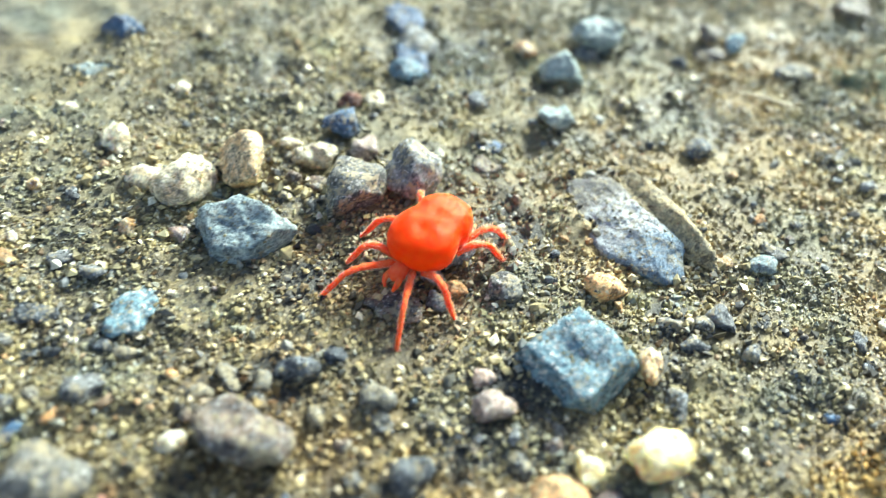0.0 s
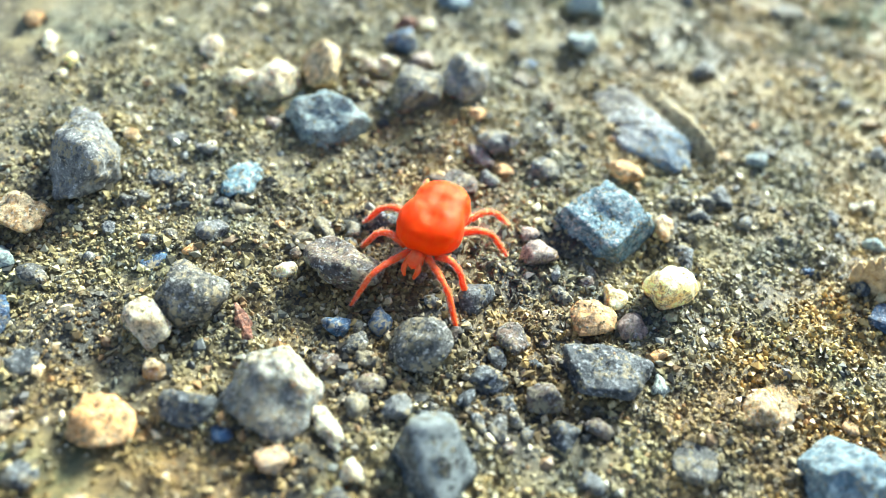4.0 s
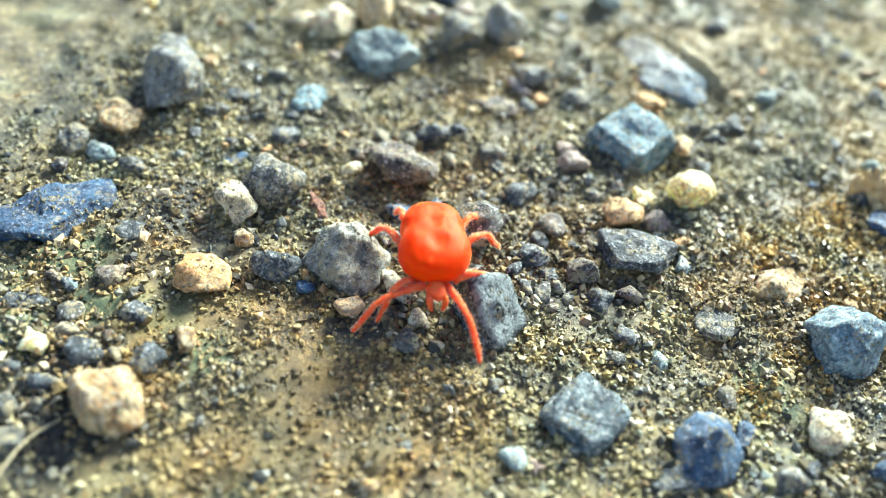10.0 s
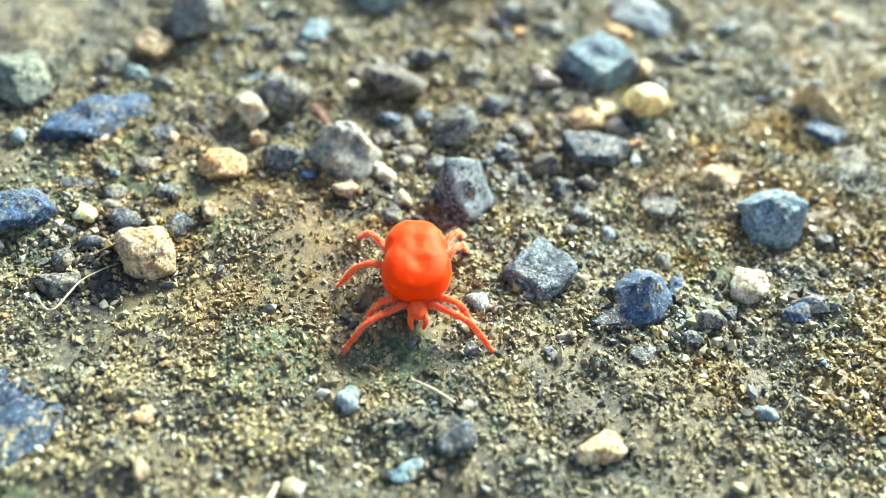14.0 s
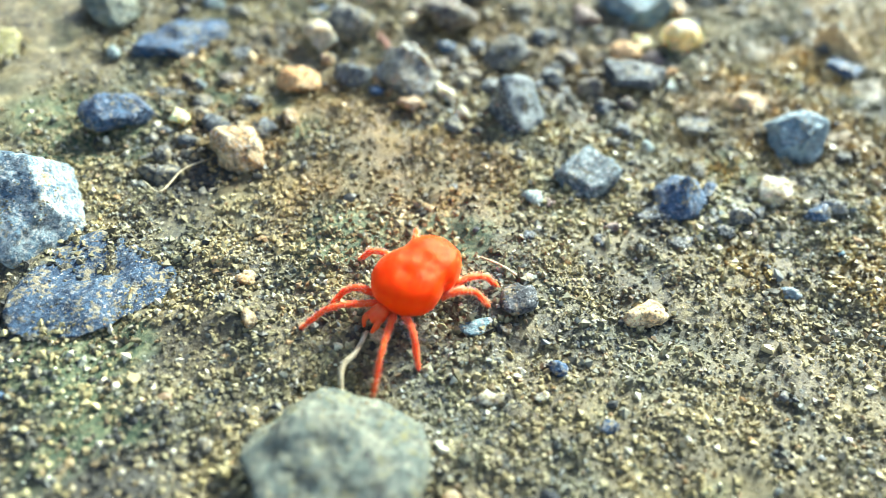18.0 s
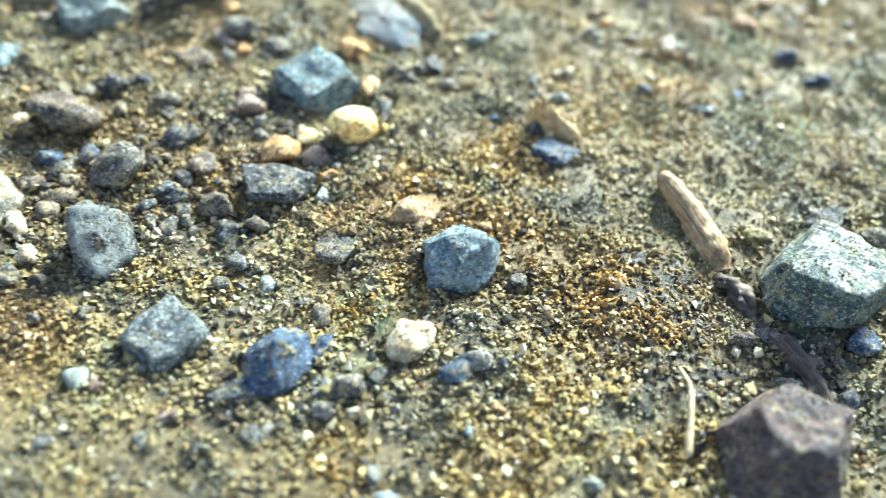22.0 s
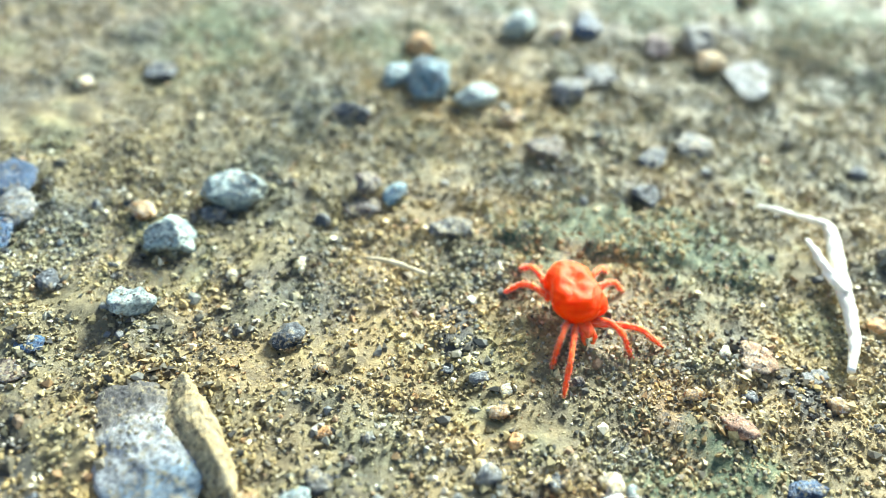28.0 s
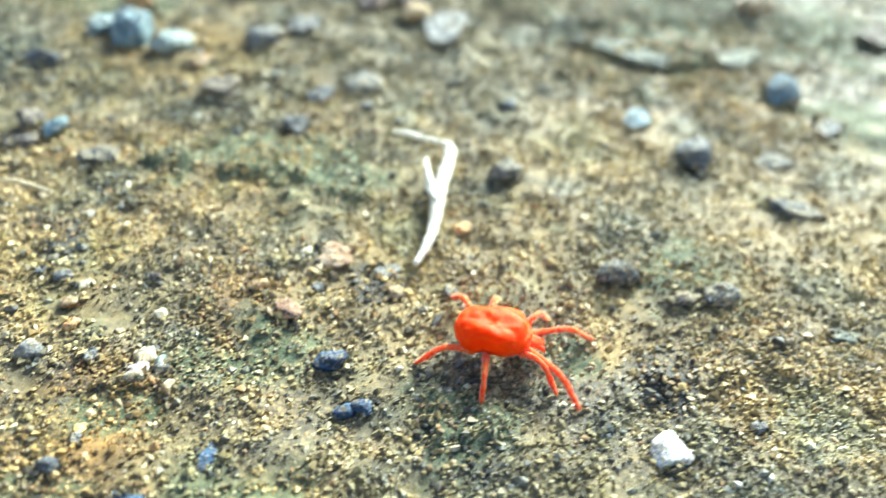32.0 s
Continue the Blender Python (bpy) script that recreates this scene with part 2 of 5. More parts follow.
def earth_tint(nodes, links, at, strength=1.0):
    """Slow changes of the soil's hue, and damp dark spots a few millimetres wide."""
    hues = ramp(nodes, [(0.36, (0.66, 0.76, 0.84)), (0.43, (0.88, 0.89, 0.86)), (0.49, (1.02, 0.95, 0.84)), (0.56, (1.18, 1.06, 0.82)), (0.64, (1.06, 1.12, 0.98))])
    broad = node(nodes, "TexNoise", Scale=75, Detail=6, Roughness=0.62)
    links.new(at, broad.inputs["Vector"])
    links.new(broad.outputs["Fac"], hues.inputs[0])
    damp = ramp(nodes, [(0.36, (0.5, 0.495, 0.49)), (0.46, (0.84, 0.84, 0.84)), (0.55, (1.05, 1.04, 1.02)), (0.67, (1.35, 1.32, 1.24))])
    spots = node(nodes, "TexNoise", Scale=310, Detail=6, Roughness=0.68)
    links.new(at, spots.inputs["Vector"])
    links.new(spots.outputs["Fac"], damp.inputs[0])
    both = mix(nodes, links, 1.0, hues.outputs[0], damp.outputs[0], "MULTIPLY")
    loam = nodes.new("ShaderNodeAttribute")
    loam.attribute_name = "loam"
    both = mix(nodes, links, 1.0, both, mix(nodes, links, loam.outputs["Fac"], (1.0, 1.0, 1.0), (1.04, 0.8, 0.54)), "MULTIPLY")
    # Paler soil, lightened further to paint in the sheen toward the right.
    dry = nodes.new("ShaderNodeAttribute")
    dry.attribute_name = "pale"
    both = mix(nodes, links, 1.0, both, mix(nodes, links, dry.outputs["Fac"], (1.0, 1.0, 1.0), (1.42, 1.24, 1.02)), "MULTIPLY")
    return mix(nodes, links, strength, (1.0, 1.0, 1.0), both)


def soil_material():
    """Damp sandy soil: grains of many colours, silt between them, patches of algae."""
    m, nodes, links, bsdf = material("sandy_soil")
    coords = nodes.new("ShaderNodeTexCoord")
    at = coords.outputs["Object"]

    def noise_at(scale, detail=4.0, roughness=0.6, shift=0.0):
        n = node(nodes, "TexNoise", Scale=scale, Detail=detail, Roughness=roughness)
        mapping = node(nodes, "Mapping", Location=(shift, shift, 0))
        links.new(at, mapping.inputs[0])
        links.new(mapping.outputs[0], n.inputs["Vector"])
        return n.outputs["Fac"]

    cells = node(nodes, "TexVoronoi", Scale=2800, Randomness=1.0)
    links.new(at, cells.inputs["Vector"])
    hue = nodes.new("ShaderNodeSeparateColor")
    links.new(cells.outputs["Color"], hue.inputs[0])
    grains = ramp(nodes, [
        (0.0, (0.045, 0.042, 0.033)), (0.12, (0.09, 0.077, 0.05)), (0.4, (0.14, 0.118, 0.07)), (0.62, (0.185, 0.158, 0.092)),
        (0.8, (0.24, 0.21, 0.125)), (0.92, (0.14, 0.148, 0.13)), (0.96, (0.4, 0.37, 0.28)),
    ], constant=True)
    links.new(hue.outputs[0], grains.inputs[0])
    def layer(name):
        n = nodes.new("ShaderNodeAttribute")
        n.attribute_name = name
        return n.outputs["Fac"]

    silt = ramp(nodes, [(0.34, (0.13, 0.115, 0.068)), (0.5, (0.195, 0.175, 0.104)), (0.66, (0.28, 0.254, 0.156))])
    links.new(noise_at(1100, 6, 0.75), silt.inputs[0])
    colour = mix(nodes, links, layer("silt"), grains.outputs[0], silt.outputs[0])
    colour = mix(nodes, links, 1.0, colour, earth_tint(nodes, links, at), "MULTIPLY")
    mould = ramp(nodes, [(0.35, (0.022, 0.022, 0.02)), (0.55, (0.06, 0.056, 0.042)), (0.68, (0.15, 0.135, 0.085))])
    links.new(noise_at(1900, 5, 0.8), mould.inputs[0])
    colour = mix(nodes, links, layer("humus"), colour, mould.outputs[0])
    ochre = ramp(nodes, [(0.4, (0.05, 0.034, 0.014)), (0.52, (0.25, 0.175, 0.06)), (0.64, (0.5, 0.39, 0.17))])
    links.new(noise_at(1900, 5, 0.8), ochre.inputs[0])
    colour = mix(nodes, links, layer("gold"), colour, ochre.outputs[0])
    algae = ramp(nodes, [(0.36, (0.018, 0.045, 0.026)), (0.48, (0.06, 0.1, 0.048)), (0.56, (0.15, 0.17, 0.08)), (0.66, (0.3, 0.3, 0.16))])
    links.new(noise_at(1500, 5, 0.75), algae.inputs[0])
    colour = mix(nodes, links, layer("algae"), colour, algae.outputs[0])
    links.new(colour, bsdf.inputs["Base Color"])
    damp = ramp(nodes, [(0.38, (0.42, 0.42, 0.42)), (0.62, (0.62, 0.62, 0.62))])
    links.new(noise_at(110, 5, 0.6, 5.2), damp.inputs[0])
    links.new(mix(nodes, links, layer("algae"), mix(nodes, links, layer("silt"), damp.outputs[0], (0.62, 0.62, 0.62)), (0.75, 0.75, 0.75)), bsdf.inputs["Roughness"])
    rough_bump = node(nodes, "Bump", Strength=0.8, Distance=0.00022)
    links.new(noise_at(1700, 6, 0.72), rough_bump.inputs["Height"])
    bump = node(nodes, "Bump", Strength=0.8, Distance=0.00016)
    links.new(noise_at(4600, 5, 0.8, 1.3), bump.inputs["Height"])
    links.new(rough_bump.outputs[0], bump.inputs["Normal"])
    links.new(bump.outputs[0], bsdf.inputs["Normal"])
    return m


def grain_material(name, stops, rough=0.6, tint=0.75):
    m, nodes, links, bsdf = material(name)
    geo = nodes.new("ShaderNodeNewGeometry")
    colours = ramp(nodes, stops, constant=True)
    links.new(geo.outputs["Random Per Island"], colours.inputs[0])
    coords = nodes.new("ShaderNodeTexCoord")
    n = node(nodes, "TexNoise", Scale=4200, Detail=4, Roughness=0.7)
    links.new(coords.outputs["Object"], n.inputs["Vector"])
    shade = ramp(nodes, [(0.3, (0.65, 0.65, 0.65)), (0.65, (1.2, 1.2, 1.2))])
    links.new(n.outputs["Fac"], shade.inputs[0])
    earth = earth_tint(nodes, links, coords.outputs["Object"], tint)
    links.new(mix(nodes, links, 1.0, mix(nodes, links, 1.0, colours.outputs[0], shade.outputs[0], "MULTIPLY"), earth, "MULTIPLY"), bsdf.inputs["Base Color"])
    bsdf.inputs["Roughness"].default_value = rough
    bsdf.inputs["Specular IOR Level"].default_value = 0.35
    return m


SAND = [
    (0.0, (0.07, 0.07, 0.06)), (0.05, (0.16, 0.14, 0.085)), (0.2, (0.23, 0.198, 0.108)), (0.4, (0.3, 0.262, 0.145)),
    (0.62, (0.37, 0.33, 0.19)), (0.78, (0.24, 0.25, 0.215)), (0.88, (0.47, 0.43, 0.28)), (0.93, (0.31, 0.21, 0.115)), (0.97, (0.72, 0.69, 0.57)),
]
SOIL = soil_material()
GRAIN = grain_material("sand_grain", SAND, 0.58)
GOLD_GRAIN = grain_material("golden_grain", [
    (0.0, (0.05, 0.036, 0.018)), (0.22, (0.24, 0.16, 0.055)), (0.44, (0.42, 0.31, 0.125)), (0.7, (0.56, 0.46, 0.22)), (0.92, (0.74, 0.68, 0.45)),
], 0.4)
DARK_GRAIN = grain_material("dark_crumb", [
    (0.0, (0.028, 0.029, 0.028)), (0.22, (0.065, 0.06, 0.045)), (0.42, (0.11, 0.11, 0.1)), (0.56, (0.18, 0.14, 0.08)), (0.74, (0.33, 0.28, 0.15)), (0.92, (0.55, 0.52, 0.42)),
], 0.5)
GRIT = grain_material("grit", [
    (0.0, (0.04, 0.045, 0.05)), (0.16, (0.09, 0.092, 0.08)), (0.34, (0.15, 0.17, 0.18)), (0.48, (0.3, 0.25, 0.13)),
    (0.68, (0.26, 0.18, 0.11)), (0.76, (0.48, 0.42, 0.26)), (0.9, (0.7, 0.66, 0.52)),
], 0.5)


def velvet_material(name, colour, second, sheen=0.5, rough=0.75, through_light=0.6, deep=0.0012, shine=0.2):
    m, nodes, links, bsdf = material(name)
    coords = nodes.new("ShaderNodeTexCoord")
    n = node(nodes, "TexNoise", Scale=1400, Detail=5, Roughness=0.7)
    links.new(coords.outputs["Object"], n.inputs["Vector"])
    tone = ramp(nodes, [(0.3, second), (0.62, colour)])
    links.new(n.outputs["Fac"], tone.inputs[0])
    links.new(tone.outputs[0], bsdf.inputs["Base Color"])
    bsdf.inputs["Roughness"].default_value = rough
    bsdf.inputs["Sheen Weight"].default_value = sheen
    bsdf.inputs["Sheen Tint"].default_value = (1.0, 0.6, 0.42, 1)
    bsdf.inputs["Specular Tint"].default_value = (1.0, 0.5, 0.2, 1)
    bsdf.inputs["Sheen Roughness"].default_value = 0.22
    bsdf.inputs["Specular IOR Level"].default_value = shine
    bsdf.inputs["Subsurface Weight"].default_value = through_light
    bsdf.inputs["Subsurface Radius"].default_value = (1.0, 0.16, 0.04)
    bsdf.inputs["Subsurface Scale"].default_value = deep
    fuzz = node(nodes, "TexNoise", Scale=9000, Detail=3, Roughness=0.7)
    links.new(coords.outputs["Object"], fuzz.inputs["Vector"])
    bump = node(nodes, "Bump", Strength=0.6, Distance=0.00008)
    links.new(fuzz.outputs["Fac"], bump.inputs["Height"])
    links.new(bump.outputs[0], bsdf.inputs["Normal"])
    return m


VELVET = velvet_material("scarlet_velvet", (1.0, 0.06, 0.001), (1.0, 0.026, 0.0005), 0.18, 0.4, 0.45, 0.002, 0.22)
FUZZ = velvet_material("scarlet_fuzz", (1.0, 0.12, 0.03), (1.0, 0.06, 0.01), 0.1, 0.75, 0.6, 0.0012, 0.05)
LEG_SKIN = velvet_material("coral_leg", (1.0, 0.17, 0.06), (1.0, 0.06, 0.015), 0.25, 0.5, 0.6, 0.0012, 0.12)
PALE_HAIR = velvet_material("pale_hair", (1.0, 0.5, 0.36), (1.0, 0.32, 0.2), 0.3, 0.6, 0.4)


def straw_material(name, pale, dark, rough=0.65, along=None):
    m, nodes, links, bsdf = material(name)
    coords = nodes.new("ShaderNodeTexCoord")
    n = node(nodes, "TexNoise", Scale=1100, Detail=6, Roughness=0.7)
    if along is None:
        links.new(coords.outputs["Object"], n.inputs["Vector"])
    else:
        # Fibres run one way.
        turned = node(nodes, "Mapping", Rotation=(0, 0, -radians(along)))
        links.new(coords.outputs["Object"], turned.inputs[0])
        drawn = node(nodes, "Mapping", Scale=(0.16, 1.7, 1.7))
        links.new(turned.outputs[0], drawn.inputs[0])
        links.new(drawn.outputs[0], n.inputs["Vector"])
    tone = ramp(nodes, [(0.34, dark), (0.6, pale)])
    links.new(n.outputs["Fac"], tone.inputs[0])
    links.new(tone.outputs[0], bsdf.inputs["Base Color"])
    bsdf.inputs["Roughness"].default_value = rough
    bump = node(nodes, "Bump", Strength=0.9, Distance=0.0002)
    links.new(n.outputs["Fac"], bump.inputs["Height"])
    links.new(bump.outputs[0], bsdf.inputs["Normal"])
    return m


WHITE_TWIG = straw_material("bleached_twig", (0.95, 0.91, 0.78), (0.7, 0.62, 0.46), along=-82)
STRAW = straw_material("dry_straw", (0.66, 0.56, 0.36), (0.4, 0.3, 0.16))
STICK = straw_material("tan_stick", (0.52, 0.36, 0.2), (0.14, 0.08, 0.04), along=-67)
BARK = straw_material("pale_bark", (0.66, 0.48, 0.25), (0.34, 0.21, 0.09))
ROOT = straw_material("dark_root", (0.17, 0.125, 0.1), (0.035, 0.03, 0.03), along=-66)

# ---- shapes ----
def lattice(seed, ints):
    """Hashed values from 0 to 1 on whole-number places."""
    h = (ints * np.array([374761393, 668265263, 2147483647][: ints.shape[-1]], dtype=np.int64)).sum(-1) + seed * 1442695
    h = (h ^ (h >> 13)) * 1274126177
    return ((h ^ (h >> 16)) & 0xFFFFF) / 0xFFFFF


def vnoise(p, seed=0):
    """Smooth noise from -1 to 1 at places p."""
    base = np.floor(p).astype(np.int64)
    part = p - base
    part = part * part * (3 - 2 * part)
    dim = p.shape[-1]
    total = np.zeros(p.shape[:-1])
    for corner in range(2**dim):
        step = np.array([(corner >> k) & 1 for k in range(dim)])
        weight = np.where(step == 1, part, 1 - part).prod(-1)
        total += weight * lattice(seed, base + step)
    return total * 2 - 1


def fractal(p, octaves, seed=0, gain=0.5):
    return sum(gain**k * vnoise(p * 2.03**k + 17.3 * k, seed + k) for k in range(octaves))


def lie(x, y):
    """The broad lie of the ground in mm."""
    x, y = np.asarray(x, float), np.asarray(y, float)
    return (-1.0 - 1.2 * np.exp(-((x - 18) ** 2 + (y - 68) ** 2) / 400) - 1.2 * np.exp(-((x - 75) ** 2 + (y - 46) ** 2) / 600)
            + 1.0 * np.clip((y - 80) / 30, 0, 1)
            + 0.9 / (1 + np.exp(-np.clip((0.94 * (x - 88) + 0.34 * (y - 124)) / 1.3, -30, 30))) * np.clip((y - 116) / 6, 0, 1))


def mesh_of(name, verts, faces, mat, smooth=True):
    me = bpy.data.meshes.new(name)
    verts, faces = np.asarray(verts, float), np.asarray(faces, np.int32)
    n, side = faces.shape
    me.vertices.add(len(verts))
    me.vertices.foreach_set("co", verts.ravel())
    me.loops.add(n * side)
    me.loops.foreach_set("vertex_index", faces.ravel())
    me.polygons.add(n)
    me.polygons.foreach_set("loop_start", np.arange(0, n * side, side))
    me.polygons.foreach_set("use_smooth", np.full(n, smooth))
    me.update(calc_edges=True)
    me.materials.append(mat)
    return me


def ball(level):
    bm = bmesh.new()
    bmesh.ops.create_icosphere(bm, subdivisions=level, radius=1.0)
    verts = np.array([v.co[:] for v in bm.verts])
    faces = np.array([[v.index for v in f.verts] for f in bm.faces])
    bm.free()
    return verts, faces


BALLS = {n: ball(n) for n in (1, 2, 3, 4, 5)}


def part(name, me, parent, label=""):
    ob = new(name, me)
    ob.parent = parent
    return tagged(ob, label)


# ---- ground ----
# Where algae, silt and golden sand lie: x, y, radius.
# The broad algae patches farthest off are added to darken the bright sheen.
ALGAE = [(-32, 4, 4), (-27, 0, 4), (-7, -12, 4), (-18, -15, 5), (-36, -33, 8), (-41, 9, 6), (-38, 2, 4), (65, 34, 6), (20, 2, 4), (48, 35, 5), (60, 35, 5), (58, 51, 5),
         (65, 78, 9), (55, 81, 5), (31, 117, 9), (7, 117, 10), (63, 52, 5), (49, 78, 5), (56, 79.5, 6), (64, 77.5, 7), (69, 76, 4), (84, 56, 4), (56, 56, 3), (132, 138, 10), (72, 138, 13), (96, 136, 14), (50, 142, 12), (120, 122, 14), (142, 118, 14), (138, 92, 10), (107, 110, 14), (52, 43, 4), (80, 43, 6), (90, 52, 5), (-47, -5, 8), (105, 62, 7)]
SILT = [(22, 78, 8), (43, 92, 9), (13, 91, 9), (37, 79, 6), (22, 35, 5), (-35, 12, 3), (-11, -5, 4), (-11, -15, 4), (-18, -5, 6), (-28, -9, 5),
        (-45, 60, 14), (35, 62, 5), (45, 68, 5), (60, 95, 12), (5, 105, 14), (-15, 85, 14), (30, 40, 5), (50, 110, 14), (75, 70, 5), (30, 55, 8), (50, 58, 7), (25, 62, 6), (40, 45, 6), (5, 62, 8), (-12, 60, 8), (55, 42, 5), (-30, 50, 8), (90, 62, 8), (100, 70, 7), (86, 73, 6), (95, 55, 6)]
DARK = [(-40, -36, 9), (-30, -40, 7), (-44, -28, 5), (-8, 12, 4), (-14, 6, 3), (4, 11, 3), (-3, 20, 4), (-12, 29, 3), (3, 26, 3), (-34, 16, 4), (-10, 15, 4), (8, 19, 3), (-11, 40, 3), (-29, 32, 3), (0, 14, 4), (-36, -2, 5), (-34, -8, 5),
        (32, 3, 2), (52, 8, 2), (57, 1, 3), (36, 5, 3), (43, 12, 2), (44, 4, 6), (40, -2, 4), (50, -2, 4), (47, 9, 2), (27, 4, 2), (19, -5, 4), (12, -7, 3), (20, 38, 3), (17, 34, 3), (7, 31, 3), (6, 48, 3), (80, 41, 4), (99, 48, 4), (84, 128, 3), (83, 136, 3), (41, 67, 2), (41, 62.5, 2.5), (53, 90, 3), (72, 60, 3)]
GOLD = [(38, 3, 7), (33, -8, 6), (46, -8, 5), (20, -10, 4), (30, 22, 5), (17, 3, 4), (24, 19, 5), (41, 11, 4), (36, -2, 4), (46, 3, 2.5), (31, 14, 6), (24, 6, 4), (1, 6, 3), (8, 5, 3), (34, 24, 5)]


# Browner loam.
LOAM = [(-16, -4, 13), (-22, 4, 8), (-5, 40, 9), (-33, 14, 5), (-17, 3, 7), (30, 12, 8), (44, 6, 8), (60, 56, 6), (-10, 22, 13), (4, 18, 8), (20, 14, 9), (52, 44, 8), (-30, -2, 8), (-38, 8, 7), (-20, -8, 8), (-6, -4, 7)]
# Pale, straw-coloured soil; it also paints in the brighter sheen toward the right.
PALE = [(33, 45, 13), (40, 62, 14), (38, 78, 13), (55, 70, 13), (62, 86, 12), (36, 28, 9), (48, 36, 10), (75, 60, 14), (90, 75, 18), (104, 55, 16), (72, 40, 11), (118, 72, 18), (116, 96, 24), (126, 60, 24), (100, 86, 14), (45, 105, 16), (20, 62, 9), (12, 50, 8)]

# Raised crusts of algae.
CRUST = [(49, 78, 4), (56, 79.5, 5), (64, 77.5, 6), (68, 76, 4), (80.4, 43.8, 4), (105, 113, 6), (116, 108, 5), (132, 138, 7)]


def layer(spots, x, y, seed, ragged=0.9):
    """How much of a layer lies at a place, with ragged edges, from 0 to 1."""
    p = np.stack([np.asarray(x, float), np.asarray(y, float)], -1)
    best = np.zeros(p.shape[:-1])
    for sx, sy, r in spots:
        best = np.maximum(best, 1.25 - np.hypot(p[..., 0] - sx, p[..., 1] - sy) / r)
    return np.clip(best * 1.6 + ragged * fractal(p / 4.0, 3, seed) * np.minimum(1, 4 * best) - 0.25, 0, 1)


def silt_at(x, y):
    p = np.stack([np.asarray(x, float), np.asarray(y, float)], -1)
    # Silt increases to the right, painting part of the sheen there as colour.
    return np.clip(np.maximum(layer(SILT, x, y, 83), 0.95 * fractal(p / 15.0, 3, 87) - 0.05 + 0.08 * np.clip((p[..., 0] + p[..., 1] - 65) / 35, 0, 1) + 0.4 * np.clip((p[..., 0] + 0.25 * p[..., 1] - 32) / 30, 0, 1) * (1 - layer(LOAM, x, y, 95, 0.4))), 0, 1)


def algae_at(x, y):
    return np.maximum(0.88 * layer(ALGAE, x, y, 85), 0.9 * np.clip(2.5 * layer(CRUST, x, y, 97), 0, 1))


def ground_height(x, y):
    p = np.stack([np.asarray(x, float), np.asarray(y, float)], -1)
    near = np.exp(-np.maximum(np.hypot(p[..., 0] - 30, p[..., 1] - 45) - 160, 0) / 200)
    heaps = 0.42 - np.abs(fractal(p / 7.5, 3, 13))
    clods = np.maximum(fractal(p / 3.1, 3, 11), -0.3)
    relief = 0.3 * fractal(p / 19.0, 2, 5) + 1.0 * np.clip(2.2 * layer(CRUST, x, y, 97) - 0.5, 0, 1) + 0.7 * heaps + 0.42 * clods + 0.11 * vnoise(p / 0.9, 23) - 0.1
    # The trodden silt beyond the stones lies smoother.
    relief = relief * (1 - 0.15 * np.clip((p[..., 0] + p[..., 1] - 65) / 35, 0, 1))
    return lie(p[..., 0], p[..., 1]) + relief * near


def build_ground():
    def axis(low, high, step):
        inner = np.arange(low, high + step / 2, step)
        far, reach = [], step
        while sum(far) < 3e5:
            reach *= 1.35
            far.append(reach)
        far = np.cumsum(far)
        return np.concatenate([low - far[::-1], inner, high + far])

    xs, ys = axis(-95, 165, 0.55), axis(-60, 165, 0.55)
    gx, gy = np.meshgrid(xs, ys)
    z = ground_height(gx, gy)
    verts = np.stack([gx, gy, z], -1).reshape(-1, 3) * MM
    index = np.arange(gx.size).reshape(gx.shape)
    faces = np.stack([index[:-1, :-1], index[:-1, 1:], index[1:, 1:], index[1:, :-1]], -1).reshape(-1, 4)
    me = mesh_of("ground", verts, faces, SOIL)
    for name, values in (("silt", silt_at(gx, gy)), ("algae", algae_at(gx, gy)), ("gold", layer(GOLD, gx, gy, 89)), ("humus", layer(DARK, gx, gy, 93)), ("loam", layer(LOAM, gx, gy, 95, 0.4)), ("pale", layer(PALE, gx, gy, 96, 0.4))):
        me.attributes.new(name, "FLOAT", "POINT").data.foreach_set("value", values.ravel())
    ground = new("ground", me)
    tagged(ground, "damp sandy soil with silt and patches of green algae", "ground", kind="structure")


build_ground()


# ---- stones ----
STONES = []


CHIP = np.array([(1, 0, 0), (0, 1, 0), (-1, 0, 0), (0, -1, 0), (0, 0, 1), (0, 0, -1)], float)
CHIP_FACES = np.array([(0, 1, 4), (1, 2, 4), (2, 3, 4), (3, 0, 4), (1, 0, 5), (2, 1, 5), (3, 2, 5), (0, 3, 5)])


def cling(ob, v, d, up, rng, count):
    """Sand grains that cling to a stone's upper faces."""
    if len(up) < 5 or count < 4:
        return
    at = v[rng.choice(up, count)]
    chips = CHIP[None] * rng.uniform(0.5, 1.3, (count, 6, 1)) * rng.uniform(0.7, 1.2, (count, 1, 3)) * rng.uniform(0.09, 0.2, (count, 1, 1))
    spin = rng.uniform(0, 2 * np.pi, count)
    c, s = np.cos(spin)[:, None], np.sin(spin)[:, None]
    chips = np.stack([c * chips[..., 0] - s * chips[..., 1], s * chips[..., 0] + c * chips[..., 1], chips[..., 2] * 0.7], -1) + at[:, None]
    faces = (CHIP_FACES[None] + 6 * np.arange(count)[:, None, None]).reshape(-1, 3)
    part("clinging_sand", mesh_of("clinging_sand", chips.reshape(-1, 3) * MM, faces, GRAIN, smooth=False), ob, "loose sand grains clinging to the top")


